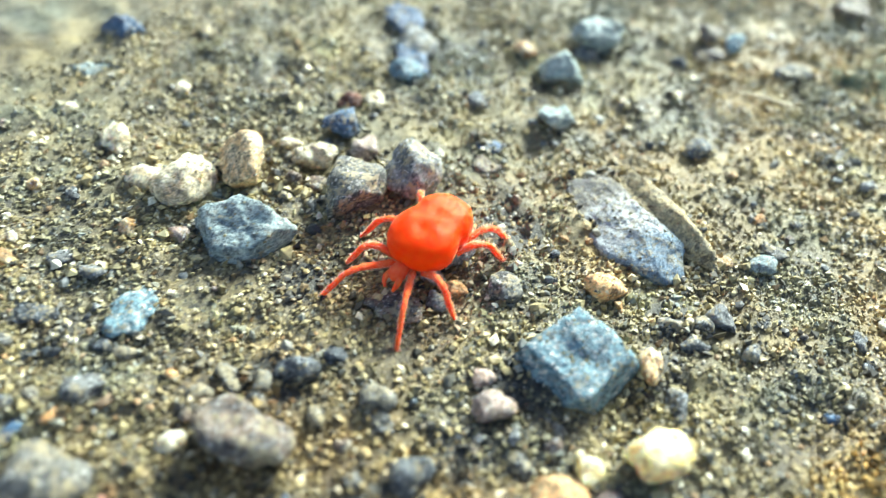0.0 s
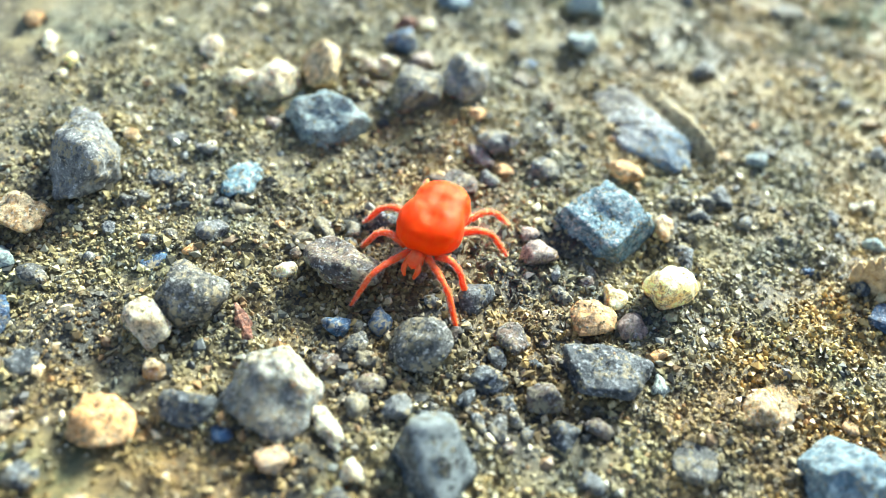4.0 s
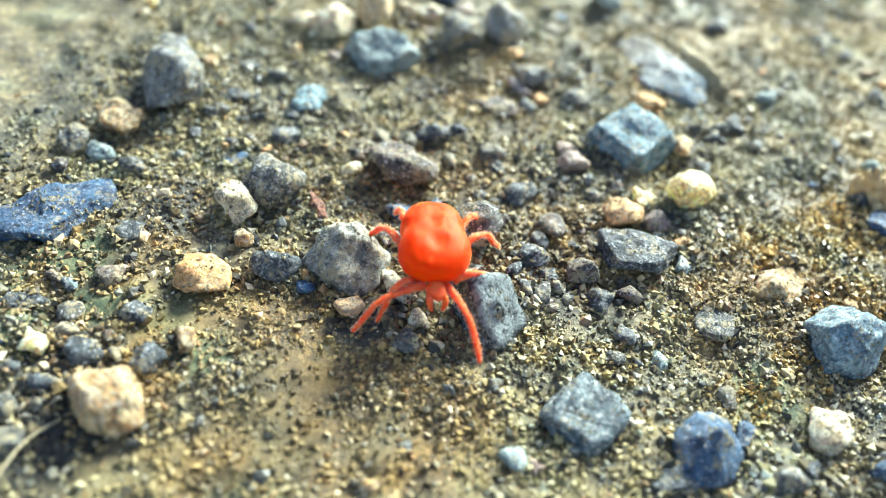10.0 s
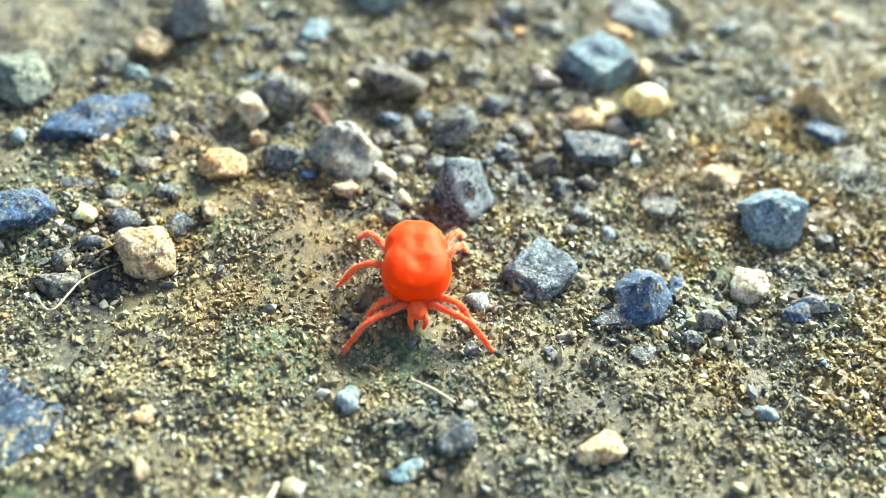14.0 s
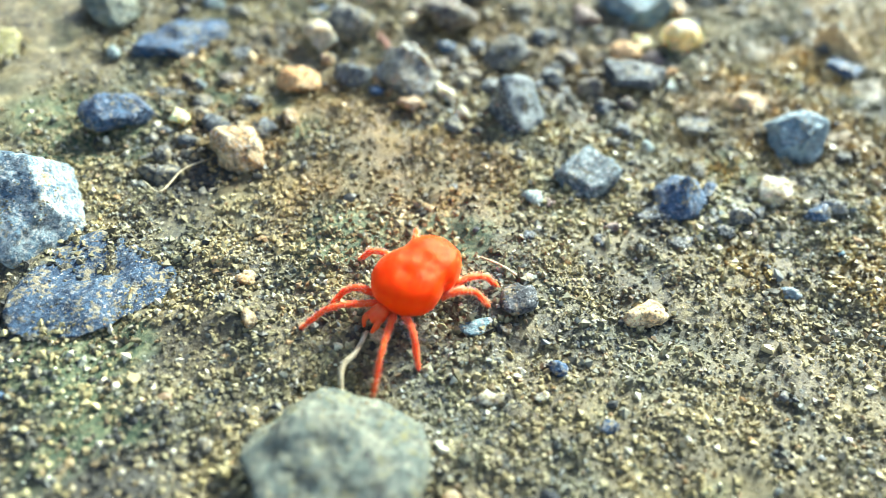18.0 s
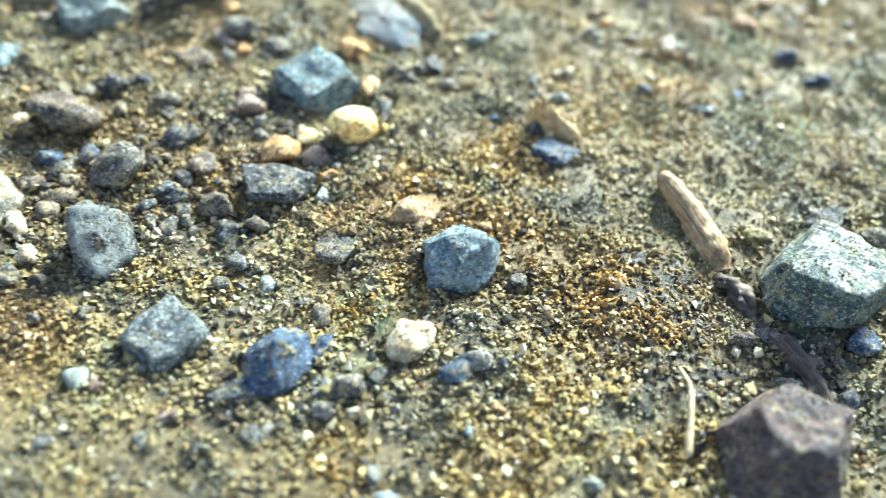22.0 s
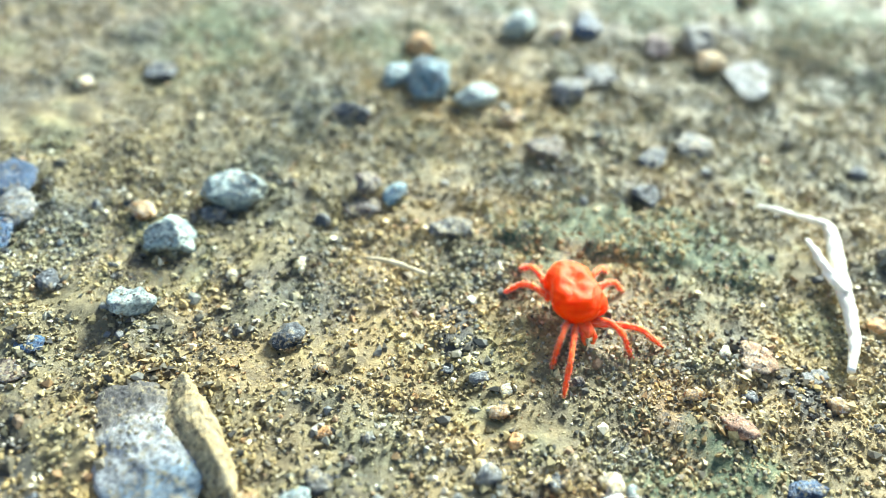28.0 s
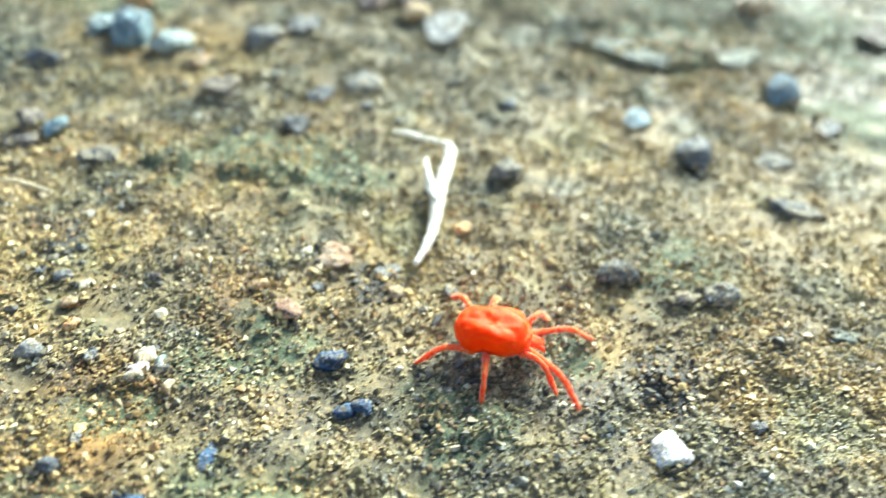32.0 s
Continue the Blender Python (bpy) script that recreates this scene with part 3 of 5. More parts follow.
def stone(kind, form, x, y, length, width, height, turn, peak=0.0, taper=0.0, cuts=(), sink=None):
    """One stone: form a (angular), r (rounded) or f (flat)."""
    seed = len(STONES) + 1
    rng = np.random.default_rng(seed)
    level = 5 if length > 8 else 4 if length > 4 else 3
    d, faces = BALLS[level]
    count, low, sharp = {"a": (9, 0.6, 75), "r": (11, 0.7, 26), "f": (10, 0.6, 44)}[form]
    count = max(count, len(cuts))
    normals = rng.normal(size=(count, 3))
    normals /= np.linalg.norm(normals, axis=1)[:, None]
    offsets = rng.uniform(low, 1.0, count)
    if form == "f":
        normals[0], offsets[0] = (0.05, 0.03, 1.0), 0.6
    # Chosen broken faces: heading in the world, rise, distance.
    for k, (heading, rise, reach) in enumerate(cuts):
        h, e = radians(heading - turn), radians(rise)
        normals[k], offsets[k] = (math.cos(h) * math.cos(e), math.sin(h) * math.cos(e), math.sin(e)), reach
    if cuts:
        sharp = 80
        normals, offsets = normals[: len(cuts)], offsets[: len(cuts)]
    along = np.column_stack([d @ normals.T / offsets, np.full(len(d), 0.84)])
    r = 1 / (np.exp(sharp * np.maximum(along, 0.02)).sum(1) / 1.0)
    r = sharp / np.log(1 / r)
    r = r / np.quantile(r, 0.85)
    v = d * r[:, None]
    v[:, 2] += 0.05 * vnoise(d * 2.1 + seed, 3)
    v[:, :2] *= (1 - peak * np.clip(v[:, 2:] * 0.5 + 0.4, 0, 1)) * (1 + 0.3 * peak)
    v[:, 1] *= 1 - taper * np.clip(v[:, 0], -1, 1)
    v *= np.array([length, width, height]) / 2
    bump = (0.035 if form == "a" else 0.06) * width * fractal(v / (0.36 * width) + seed * 3.7, 3, 31) + 0.16 * fractal(v / 0.9 + seed, 4, 41, 0.62)
    if length < 4:
        bump += 0.1 * width * fractal(v / (0.5 * width) + seed * 1.9, 2, 51)
    v += d * bump[:, None]
    mat = KINDS[kind][1]
    name = {"tn": "sand_crust"}.get(kind, "pebble" if length < 5 else "stone" if length < 13 else "rock")
    ob = new(name, mesh_of(name, v * MM, faces, mat))
    sink = sink or {"a": 0.24, "r": 0.22, "f": 0.3}[form] + (0.1 if length < 4 else 0.0)
    floor = float(ground_height(x, y)) if length < 5 else float(lie(x, y))
    ob.matrix_world = pose(x * MM, y * MM, (floor + height * (0.5 - sink)) * MM, 0, 0, turn)
    size = "small " if length < 3 else "large " if length > 13 and "large" not in KINDS[kind][0] else ""
    tagged(ob, size + KINDS[kind][0], {"tn": "crust"}.get(kind, "stone"), group="stones on the ground")
    STONES.append((x, y, length, width, height, turn))
    if length > 3.4:
        up = np.flatnonzero((d[:, 2] > 0.1) & (fractal(v / (0.3 * length) + seed, 2, 63) > -0.15))
        cling(ob, v, d, up, rng, int(length * width * (0.5 if kind in ("yl", "wq", "lg", "bg") else 1.3)))
    return ob


stone("gr", "r", -38.7, 33.2, 13.4, 6.4, 7.0, 108, taper=0.45)
stone("dk", "f", -31.9, 33.4, 5.3, 2.6, 0.9, 177)
stone("cb", "r", -41.4, 26.1, 5.8, 4.1, 2.9, 126)
stone("gr", "r", -34.1, 26.6, 2.4, 1.3, 0.9, 112)
stone("gd", "r", -38.0, 20.1, 3.6, 2.4, 1.7, 160)
stone("gd", "r", -24.6, 19.8, 6.7, 6.5, 4.7, 4)
stone("wh", "a", -26.8, 16.2, 5.0, 4.0, 3.3, 133)
stone("cb", "r", -25.3, 12.5, 2.3, 1.9, 1.4, 161)
stone("gb", "r", -12.5, 24.1, 7.2, 5.9, 4.3, 167)
stone("bl", "f", -23.6, 34.4, 5.5, 4.3, 1.5, 85)
stone("lg", "a", -17.4, 43.6, 9.8, 7.6, 5.6, 172, cuts=[(262, 60, 0.5), (205, 8, 0.76), (325, -5, 0.74), (60, 20, 0.7), (135, 22, 0.74), (0, -90, 0.9), (275, 5, 0.86), (10, 25, 0.86)])
stone("oc", "a", -19.4, 52.0, 7.6, 5.4, 5.2, 119)
stone("wh", "a", -23.8, 49.4, 7.4, 5.6, 4.6, 49)
stone("wh", "r", -28.0, 49.2, 3.2, 3.1, 2.2, 176)
stone("wh", "r", -32.4, 54.1, 4.8, 2.7, 2.0, 106)
stone("gr", "a", -3.7, 53.0, 6.7, 5.8, 5.6, 86)
stone("gd", "a", -8.8, 49.8, 7.2, 6.2, 5.0, 70)
stone("pk", "r", -8.6, 56.5, 3.6, 3.3, 2.4, 31)
stone("wh", "r", -13.2, 54.7, 4.7, 3.4, 2.4, 13)
stone("nv", "a", -11.3, 59.6, 5.0, 4.4, 3.5, 22)
stone("rd", "r", -11.1, 64.7, 2.8, 2.5, 1.8, 28)
stone("wh", "r", -8.8, 65.3, 3.0, 2.4, 1.7, 86)
stone("wh", "r", -16.0, 56.3, 2.2, 2.1, 1.5, 22)
stone("bl", "a", -6.0, 70.6, 4.0, 3.5, 2.8, 24)
stone("bl", "a", 11.3, 33.2, 10.4, 9.8, 5.6, 0, cuts=[(255, 73, 0.42), (222, 6, 0.62), (318, 6, 0.62), (45, 12, 0.62), (135, 12, 0.64), (0, -90, 0.9), (270, -5, 0.82)])
stone("cb", "r", 17.0, 33.5, 3.8, 2.1, 1.5, 78)
stone("pk", "a", 4.7, 28.6, 4.1, 3.1, 2.5, 15)
stone("pk", "r", 4.0, 31.2, 2.1, 1.8, 1.3, 24)
stone("yl", "r", 16.3, 25.4, 5.4, 4.7, 5.0, 48)
stone("yl", "r", 11.6, 24.5, 2.9, 2.1, 1.5, 73)
stone("or", "a", 9.3, 21.6, 4.8, 4.0, 3.4, 38)
stone("pk", "r", 13.2, 22.0, 3.4, 2.7, 1.9, 61)
stone("dk", "a", -0.4, 22.8, 3.4, 3.1, 2.5, 28)
stone("gb", "a", 2.4, 19.1, 3.5, 3.1, 2.5, 70)
stone("gd", "a", -4.7, 16.9, 5.5, 5.4, 4.3, 28)
stone("nv", "a", -12.3, 18.7, 2.9, 2.0, 1.6, 5)
stone("nv", "a", -8.3, 19.2, 3.1, 2.3, 1.8, 97)
stone("dk", "a", -7.6, 32.1, 2.4, 2.1, 1.7, 14)
stone("dk", "a", -10.0, 30.3, 3.8, 2.6, 2.1, 9)
stone("dk", "a", 10.2, 16.2, 9.0, 4.6, 3.2, 174)
stone("lg", "a", 14.9, 16.1, 2.9, 1.5, 1.2, 78)
stone("or", "r", 14.9, 18.8, 1.9, 1.4, 1.0, 22)
stone("dk", "a", 0.4, 14.7, 3.7, 2.7, 2.2, 10)
stone("gb", "a", 5.2, 13.8, 4.1, 3.1, 2.5, 14)
stone("or", "r", -53.8, 56.4, 3.4, 2.3, 1.7, 117)
stone("wh", "r", -50.2, 51.9, 4.1, 2.1, 1.5, 114)
stone("gd", "a", 5.4, 40.3, 3.5, 3.1, 2.5, 37)
stone("gr", "a", 0.8, 43.8, 5.3, 3.1, 2.5, 11)
stone("gr", "a", -28.6, 37.8, 3.7, 2.0, 1.6, 8)
stone("or", "r", -2.0, 48.1, 2.5, 2.2, 1.6, 34)
stone("cb", "r", -36.0, 38.2, 2.2, 2.0, 1.4, 148)
stone("gd", "f", 39.8, 78.4, 4.8, 3.2, 1.4, 19)
stone("wh", "a", -17.6, 23.9, 2.4, 2.1, 1.7, 174)
stone("or", "r", -26.0, 24.6, 1.7, 1.5, 1.1, 155)
stone("cb", "r", -27.7, 43.5, 2.3, 1.8, 1.3, 108)
stone("gr", "r", -31.7, 39.4, 2.4, 1.7, 1.2, 5)
stone("wh", "r", -47.0, 47.0, 2.1, 1.6, 1.2, 121)
stone("yl", "r", -46.7, 49.4, 2.5, 2.2, 1.6, 130)
stone("dk", "r", -33.7, 46.6, 1.6, 1.4, 1.0, 120)
stone("nv", "a", -38.5, 73.3, 4.5, 3.7, 2.9, 18)
stone("lg", "f", -39.5, 65.4, 5.2, 2.9, 1.0, 4)
stone("wh", "r", -29.0, 64.1, 2.6, 2.0, 1.4, 111)
stone("wh", "r", -29.4, 74.8, 2.6, 1.6, 1.1, 106)
stone("cb", "r", -37.5, 47.4, 2.0, 1.6, 1.1, 169)
stone("lg", "a", 28.9, 46.4, 3.4, 2.4, 1.9, 63)
stone("gb", "f", -3.6, 37.2, 5.1, 3.1, 1.1, 172)
stone("or", "r", -19.3, 29.2, 1.3, 1.1, 0.8, 139)
stone("gr", "r", -4.5, 22.0, 1.5, 1.4, 1.0, 175)
stone("gb", "f", 30.6, 81.8, 4.7, 3.2, 1.1, 31)
stone("qz", "r", -15.7, 11.4, 8.4, 8.0, 6.2, 154, cuts=[(200, 38, 0.66), (300, 34, 0.62), (40, 30, 0.62), (110, 36, 0.68), (0, -90, 0.8), (250, 8, 0.84), (350, 10, 0.84), (160, 8, 0.84), (20, 75, 0.8)])
stone("wh", "r", -11.0, 9.0, 4.4, 1.9, 1.5, 124)
stone("wh", "a", -8.8, 6.1, 2.7, 2.0, 1.6, 101)
stone("dk", "a", -21.7, 9.4, 4.5, 3.8, 3.0, 165)
stone("or", "r", -27.7, 7.4, 5.8, 4.6, 2.6, 161)
stone("rd", "a", -19.8, 17.6, 4.6, 1.3, 1.2, 122)
stone("cb", "a", 22.7, 14.6, 4.1, 3.0, 2.4, 60)
stone("nv", "r", -18.7, 7.7, 1.6, 1.4, 1.0, 126)
stone("dk", "f", -35.4, 11.8, 3.3, 2.5, 0.8, 149)
stone("wh", "r", 39.9, 41.0, 2.3, 1.6, 1.1, 50)
stone("gb", "a", -8.6, 13.0, 2.7, 2.2, 1.7, 5)
stone("nv", "f", -42.7, 12.4, 12.0, 8.0, 2.8, 57)
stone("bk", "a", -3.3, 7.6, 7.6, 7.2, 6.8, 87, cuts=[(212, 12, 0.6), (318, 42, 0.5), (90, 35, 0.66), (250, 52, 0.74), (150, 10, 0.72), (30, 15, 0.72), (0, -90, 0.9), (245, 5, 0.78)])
stone("bg", "a", 28.0, 8.9, 8.6, 6.8, 6.0, 50, cuts=[(235, 40, 0.72), (315, 20, 0.66), (60, 30, 0.66), (130, 40, 0.7), (280, 66, 0.74), (0, -90, 0.8), (195, 5, 0.82), (350, 10, 0.8), (265, 2, 0.82), (90, 75, 0.8)])
stone("dk", "r", -33.9, -1.0, 3.6, 2.7, 1.9, 166)
stone("dk", "r", -28.9, -1.3, 3.7, 3.0, 2.2, 139)
stone("cb", "r", -30.4, -5.2, 8.2, 5.2, 4.0, 172)
stone("bs", "f", 4.9, -1.1, 7.8, 7.0, 3.4, 75, cuts=[(275, 74, 0.5), (240, 5, 0.74), (318, 0, 0.76), (48, 10, 0.74), (140, 8, 0.76), (0, -90, 0.9), (190, 20, 0.9), (5, 20, 0.9)])
stone("nv", "a", 14.2, -2.8, 7.0, 5.4, 5.6, 65, peak=0.5, cuts=[(205, 42, 0.46), (325, 42, 0.46), (80, 45, 0.46), (265, 32, 0.6), (20, 40, 0.52), (145, 40, 0.52), (0, -90, 0.9)])
stone("nv", "a", 17.3, -1.2, 2.8, 1.7, 1.3, 76)
stone("dk", "f", 11.7, -5.4, 4.4, 2.5, 0.8, 14)
stone("wh", "r", 24.3, 0.4, 4.8, 3.6, 2.6, 43)
stone("lg", "a", -0.3, -5.4, 2.9, 1.8, 1.5, 150)
stone("pk", "r", 1.1, -5.9, 1.5, 1.3, 0.9, 78)
stone("cb", "r", -26.5, 0.8, 2.5, 2.2, 1.6, 132)
stone("wh", "r", -0.6, -16.2, 1.5, 1.3, 0.9, 16)
stone("gn", "r", -52.8, 16.8, 10.0, 6.4, 4.6, 122)
stone("lg", "r", -48.8, 8.4, 2.4, 1.9, 1.4, 141)
stone("gd", "r", -36.9, -9.1, 4.9, 3.1, 2.2, 0)
stone("nv", "a", -43.1, -2.4, 8.3, 6.2, 5.0, 25)
stone("lb", "a", -46.9, -16.9, 15.2, 12.0, 10.0, 144, cuts=[(285, 52, 0.52), (240, 4, 0.74), (330, 8, 0.76), (20, 20, 0.7), (100, 30, 0.66), (160, 20, 0.74), (0, -90, 0.9), (200, 30, 0.8)])
stone("lb", "a", -53.9, -21.3, 4.9, 2.6, 2.1, 120)
stone("bf", "f", -36.3, -23.0, 14.4, 11.6, 1.2, 51, sink=0.6)
stone("cb", "r", -24.9, -20.4, 2.0, 1.6, 1.2, 142)
stone("oc", "a", 9.9, -18.4, 4.6, 2.4, 1.9, 26)
stone("dk", "a", -1.6, -19.4, 3.7, 3.6, 2.9, 41)
stone("cb", "r", -2.1, -22.0, 1.2, 1.1, 0.8, 93)
stone("bl", "f", -4.4, -22.3, 3.1, 2.0, 0.7, 8)
stone("nv", "r", 2.5, -25.1, 1.8, 1.7, 1.2, 25)
stone("wh", "r", -2.9, -28.8, 2.3, 1.5, 1.1, 9)
stone("gn", "r", -13.3, -37.4, 13.5, 12.2, 8.8, 4)
stone("nv", "a", 6.3, -30.0, 1.9, 1.6, 1.3, 26)
stone("oc", "a", 32.6, -20.2, 5.1, 2.7, 2.1, 23)
stone("or", "r", -43.4, -41.7, 2.0, 1.6, 1.2, 161)
stone("wh", "r", -37.8, -41.4, 1.9, 1.1, 0.8, 2)
stone("or", "r", -41.3, -39.2, 1.2, 1.0, 0.7, 156)
stone("wh", "r", 1.3, -27.9, 1.4, 1.0, 0.8, 24)
stone("nv", "r", -39.6, -34.5, 1.7, 1.3, 1.0, 168)
stone("gd", "r", -44.8, 22.6, 4.3, 3.2, 2.3, 126)
stone("lg", "r", -41.9, 21.7, 2.8, 2.4, 1.8, 151)
stone("gp", "a", -14.6, 5.9, 2.7, 2.7, 2.1, 118)
stone("gd", "r", -9.6, 3.1, 2.7, 2.3, 1.6, 9)
stone("yl", "r", -38.0, -0.6, 2.9, 2.2, 1.6, 154)
stone("cb", "r", -10.6, -8.8, 1.9, 1.2, 0.9, 5)
stone("lg", "r", 11.6, 5.2, 2.1, 1.7, 1.2, 37)
stone("cb", "f", 24.5, 15.5, 6.6, 3.0, 1.0, 71)
stone("dk", "f", -40.9, 2.7, 5.1, 2.2, 0.7, 5)
stone("nv", "f", -28.8, 23.6, 3.4, 2.1, 0.7, 50)
stone("nv", "r", 28.0, -2.9, 2.7, 2.5, 1.8, 63)
stone("pu", "a", 52.7, -7.4, 12.4, 10.4, 8.4, 40, cuts=[(262, 14, 0.66), (185, 18, 0.72), (335, 16, 0.68), (85, 72, 0.6), (60, 15, 0.72), (128, 15, 0.74), (0, -90, 0.9), (225, 45, 0.86), (300, 40, 0.86)])
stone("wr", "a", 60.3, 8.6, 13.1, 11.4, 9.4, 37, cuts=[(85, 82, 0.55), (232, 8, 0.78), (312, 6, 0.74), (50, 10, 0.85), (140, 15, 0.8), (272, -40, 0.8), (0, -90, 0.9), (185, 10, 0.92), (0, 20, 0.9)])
stone("gd", "f", 14.2, -8.9, 3.0, 2.1, 0.7, 1)
stone("gd", "r", 19.8, -4.8, 3.6, 2.5, 1.8, 5)
stone("lb", "r", 23.7, -13.1, 2.4, 1.9, 1.3, 7)
stone("gd", "f", 17.0, 9.8, 4.2, 3.7, 1.2, 93)
stone("or", "r", 30.4, 14.6, 1.7, 1.4, 1.0, 94)
stone("nv", "r", 72.2, 20.5, 5.4, 3.9, 2.8, 37)
stone("gd", "r", 68.1, 15.9, 5.3, 2.8, 2.0, 11)
stone("gr", "a", 29.4, -1.5, 3.6, 2.2, 1.8, 1)
stone("dk", "f", 43.7, 11.5, 3.4, 2.0, 0.7, 8)
stone("wh", "r", 53.0, 49.4, 2.5, 2.0, 1.4, 67)
stone("nv", "a", 62.4, 3.7, 3.7, 2.6, 2.1, 21)
stone("nv", "a", 68.4, 3.1, 3.3, 2.1, 1.7, 20)
stone("gd", "a", 7.6, 4.6, 1.9, 1.5, 1.2, 157)
stone("dk", "r", 63.8, 18.2, 4.7, 3.3, 2.3, 28)
stone("ol", "r", 55.6, 15.1, 3.1, 1.8, 1.3, 12)
stone("nv", "f", 37.2, 25.6, 5.6, 3.7, 1.2, 9)
stone("dk", "a", 19.1, 30.5, 4.0, 2.1, 1.7, 88)
stone("gr", "a", 24.3, 39.3, 3.1, 3.1, 2.5, 15)
stone("dk", "a", 21.2, 36.4, 3.5, 1.8, 1.5, 5)
stone("gr", "f", -5.6, 77.4, 7.0, 4.7, 1.6, 112)
stone("lg", "a", 12.1, 74.0, 6.1, 5.3, 4.3, 62)
stone("lg", "a", 10.9, 65.2, 4.3, 3.8, 3.1, 45)
stone("lg", "r", 16.7, 81.7, 9.0, 5.0, 4.0, 31)
# A dark stone added as the shade below the pale stone's left side.
stone("dk", "r", 14.8, 78.6, 3.5, 3.2, 2.3, 15)
stone("nv", "r", 69.0, 50.3, 3.8, 2.7, 1.9, 37)
stone("nv", "f", 60.1, 39.9, 3.9, 2.2, 0.7, 65)
stone("wh", "r", 38.7, 41.1, 1.7, 1.5, 1.1, 63)
stone("or", "a", 14.2, 41.9, 4.4, 3.1, 2.4, 164)
stone("pk", "r", -1.2, 41.8, 3.2, 2.6, 1.8, 143)
stone("or", "r", 1.5, 40.2, 2.4, 1.8, 1.3, 171)
stone("gr", "r", -0.0, 38.7, 2.5, 2.0, 1.5, 146)
stone("nv", "a", 31.2, 31.0, 1.6, 1.2, 0.9, 5)
stone("nv", "r", 70.7, 45.2, 2.5, 1.7, 1.2, 28)
stone("dk", "r", 2.0, 67.5, 2.6, 2.4, 1.7, 131)
stone("cb", "r", 44.7, 55.7, 2.1, 1.6, 1.1, 16)
stone("nv", "f", 55.0, 35.9, 3.1, 2.1, 0.7, 20)
stone("bl", "r", 36.6, 106.4, 9.3, 6.4, 4.6, 86)
stone("lg", "a", 42.5, 103.0, 7.0, 4.7, 3.8, 9)
stone("bl", "r", 32.0, 107.5, 6.3, 3.6, 2.6, 90)
stone("gb", "f", 51.3, 93.2, 5.0, 4.6, 2.6, 76)
stone("cb", "r", 46.8, 99.4, 3.7, 2.6, 1.9, 14)
stone("dk", "a", 27.0, 97.8, 4.9, 3.3, 2.6, 10)
stone("or", "r", 34.4, 116.0, 4.9, 4.3, 3.1, 29)
stone("oc", "r", 76.1, 116.7, 5.3, 3.9, 2.8, 25)
stone("gr", "r", 75.7, 123.7, 9.7, 5.7, 4.1, 69)
stone("gr", "f", 80.7, 112.4, 11.0, 6.7, 2.3, 65)
stone("dk", "f", 59.8, 111.8, 6.7, 5.0, 1.7, 51)
stone("gr", "r", 55.0, 105.7, 6.6, 5.1, 3.7, 68)
stone("dk", "r", 61.8, 85.5, 4.4, 3.5, 2.5, 47)
stone("bl", "a", 33.6, 83.8, 3.8, 2.5, 2.0, 91)
stone("gb", "r", 30.6, 84.0, 3.0, 2.8, 2.0, 77)
stone("cb", "r", 7.8, 78.2, 3.3, 3.0, 2.1, 141)
stone("wh", "a", 65.5, 63.8, 2.0, 1.4, 1.2, 54)
stone("gp", "f", 68.0, 63.4, 4.6, 3.8, 1.3, 148)
stone("cb", "r", 61.5, 58.5, 2.1, 1.5, 1.1, 22)
stone("gr", "f", 73.4, 62.3, 3.6, 2.1, 0.7, 22)
stone("wh", "a", 52.9, 47.3, 2.0, 1.7, 1.3, 43)
stone("gr", "a", 54.6, 48.2, 1.7, 1.2, 0.9, 14)
stone("rs", "a", 64.2, 55.7, 3.9, 2.2, 1.7, 142)
stone("nv", "f", -5.6, 73.6, 5.7, 3.9, 1.3, 130)
stone("dk", "r", 25.7, 62.4, 3.2, 3.0, 2.2, 153)
stone("gr", "a", 42.7, 59.0, 2.0, 1.4, 1.1, 9)
stone("wh", "r", -6.9, 101.1, 2.7, 2.3, 1.7, 117)
stone("nv", "f", -7.3, 81.7, 6.5, 4.7, 1.6, 132)
stone("wh", "r", 25.0, 72.4, 2.2, 1.4, 1.0, 99)
stone("nv", "f", 3.7, 60.0, 3.3, 2.5, 0.8, 141)
stone("gb", "f", 3.6, 56.7, 3.6, 2.6, 0.9, 148)
stone("dk", "f", 63.8, 93.2, 5.2, 3.8, 1.3, 52)
stone("lg", "r", 49.0, 123.7, 6.8, 5.7, 4.1, 60)
stone("nv", "r", 59.6, 126.2, 7.4, 4.3, 3.1, 77)
stone("pk", "r", 69.5, 120.5, 5.9, 4.0, 2.9, 68)
stone("wh", "r", 55.1, 123.8, 4.2, 3.3, 2.4, 68)
stone("dk", "f", 1.2, 105.0, 5.0, 4.2, 1.4, 119)
stone("cb", "r", 25.6, 46.4, 1.9, 1.7, 1.2, 152)
stone("gd", "f", 30.6, 48.3, 2.6, 2.4, 0.8, 166)
stone("wq", "a", 98.0, 41.1, 4.1, 3.3, 2.6, 40)
stone("dk", "r", 111.5, 83.6, 6.8, 4.8, 3.5, 59)
stone("gd", "r", 87.1, 78.0, 4.5, 3.5, 2.5, 14)
stone("gd", "r", 97.4, 61.6, 4.5, 3.2, 2.3, 13)
stone("bl", "r", 128.6, 99.4, 7.3, 4.5, 3.2, 59)
stone("dk", "f", 132.2, 91.5, 6.4, 3.4, 1.2, 54)
stone("bl", "f", 106.1, 91.8, 5.8, 3.6, 1.2, 65)
stone("cb", "r", 55.6, 46.2, 1.5, 1.1, 0.8, 121)
stone("nv", "a", 71.9, 45.4, 2.4, 1.9, 1.5, 178)
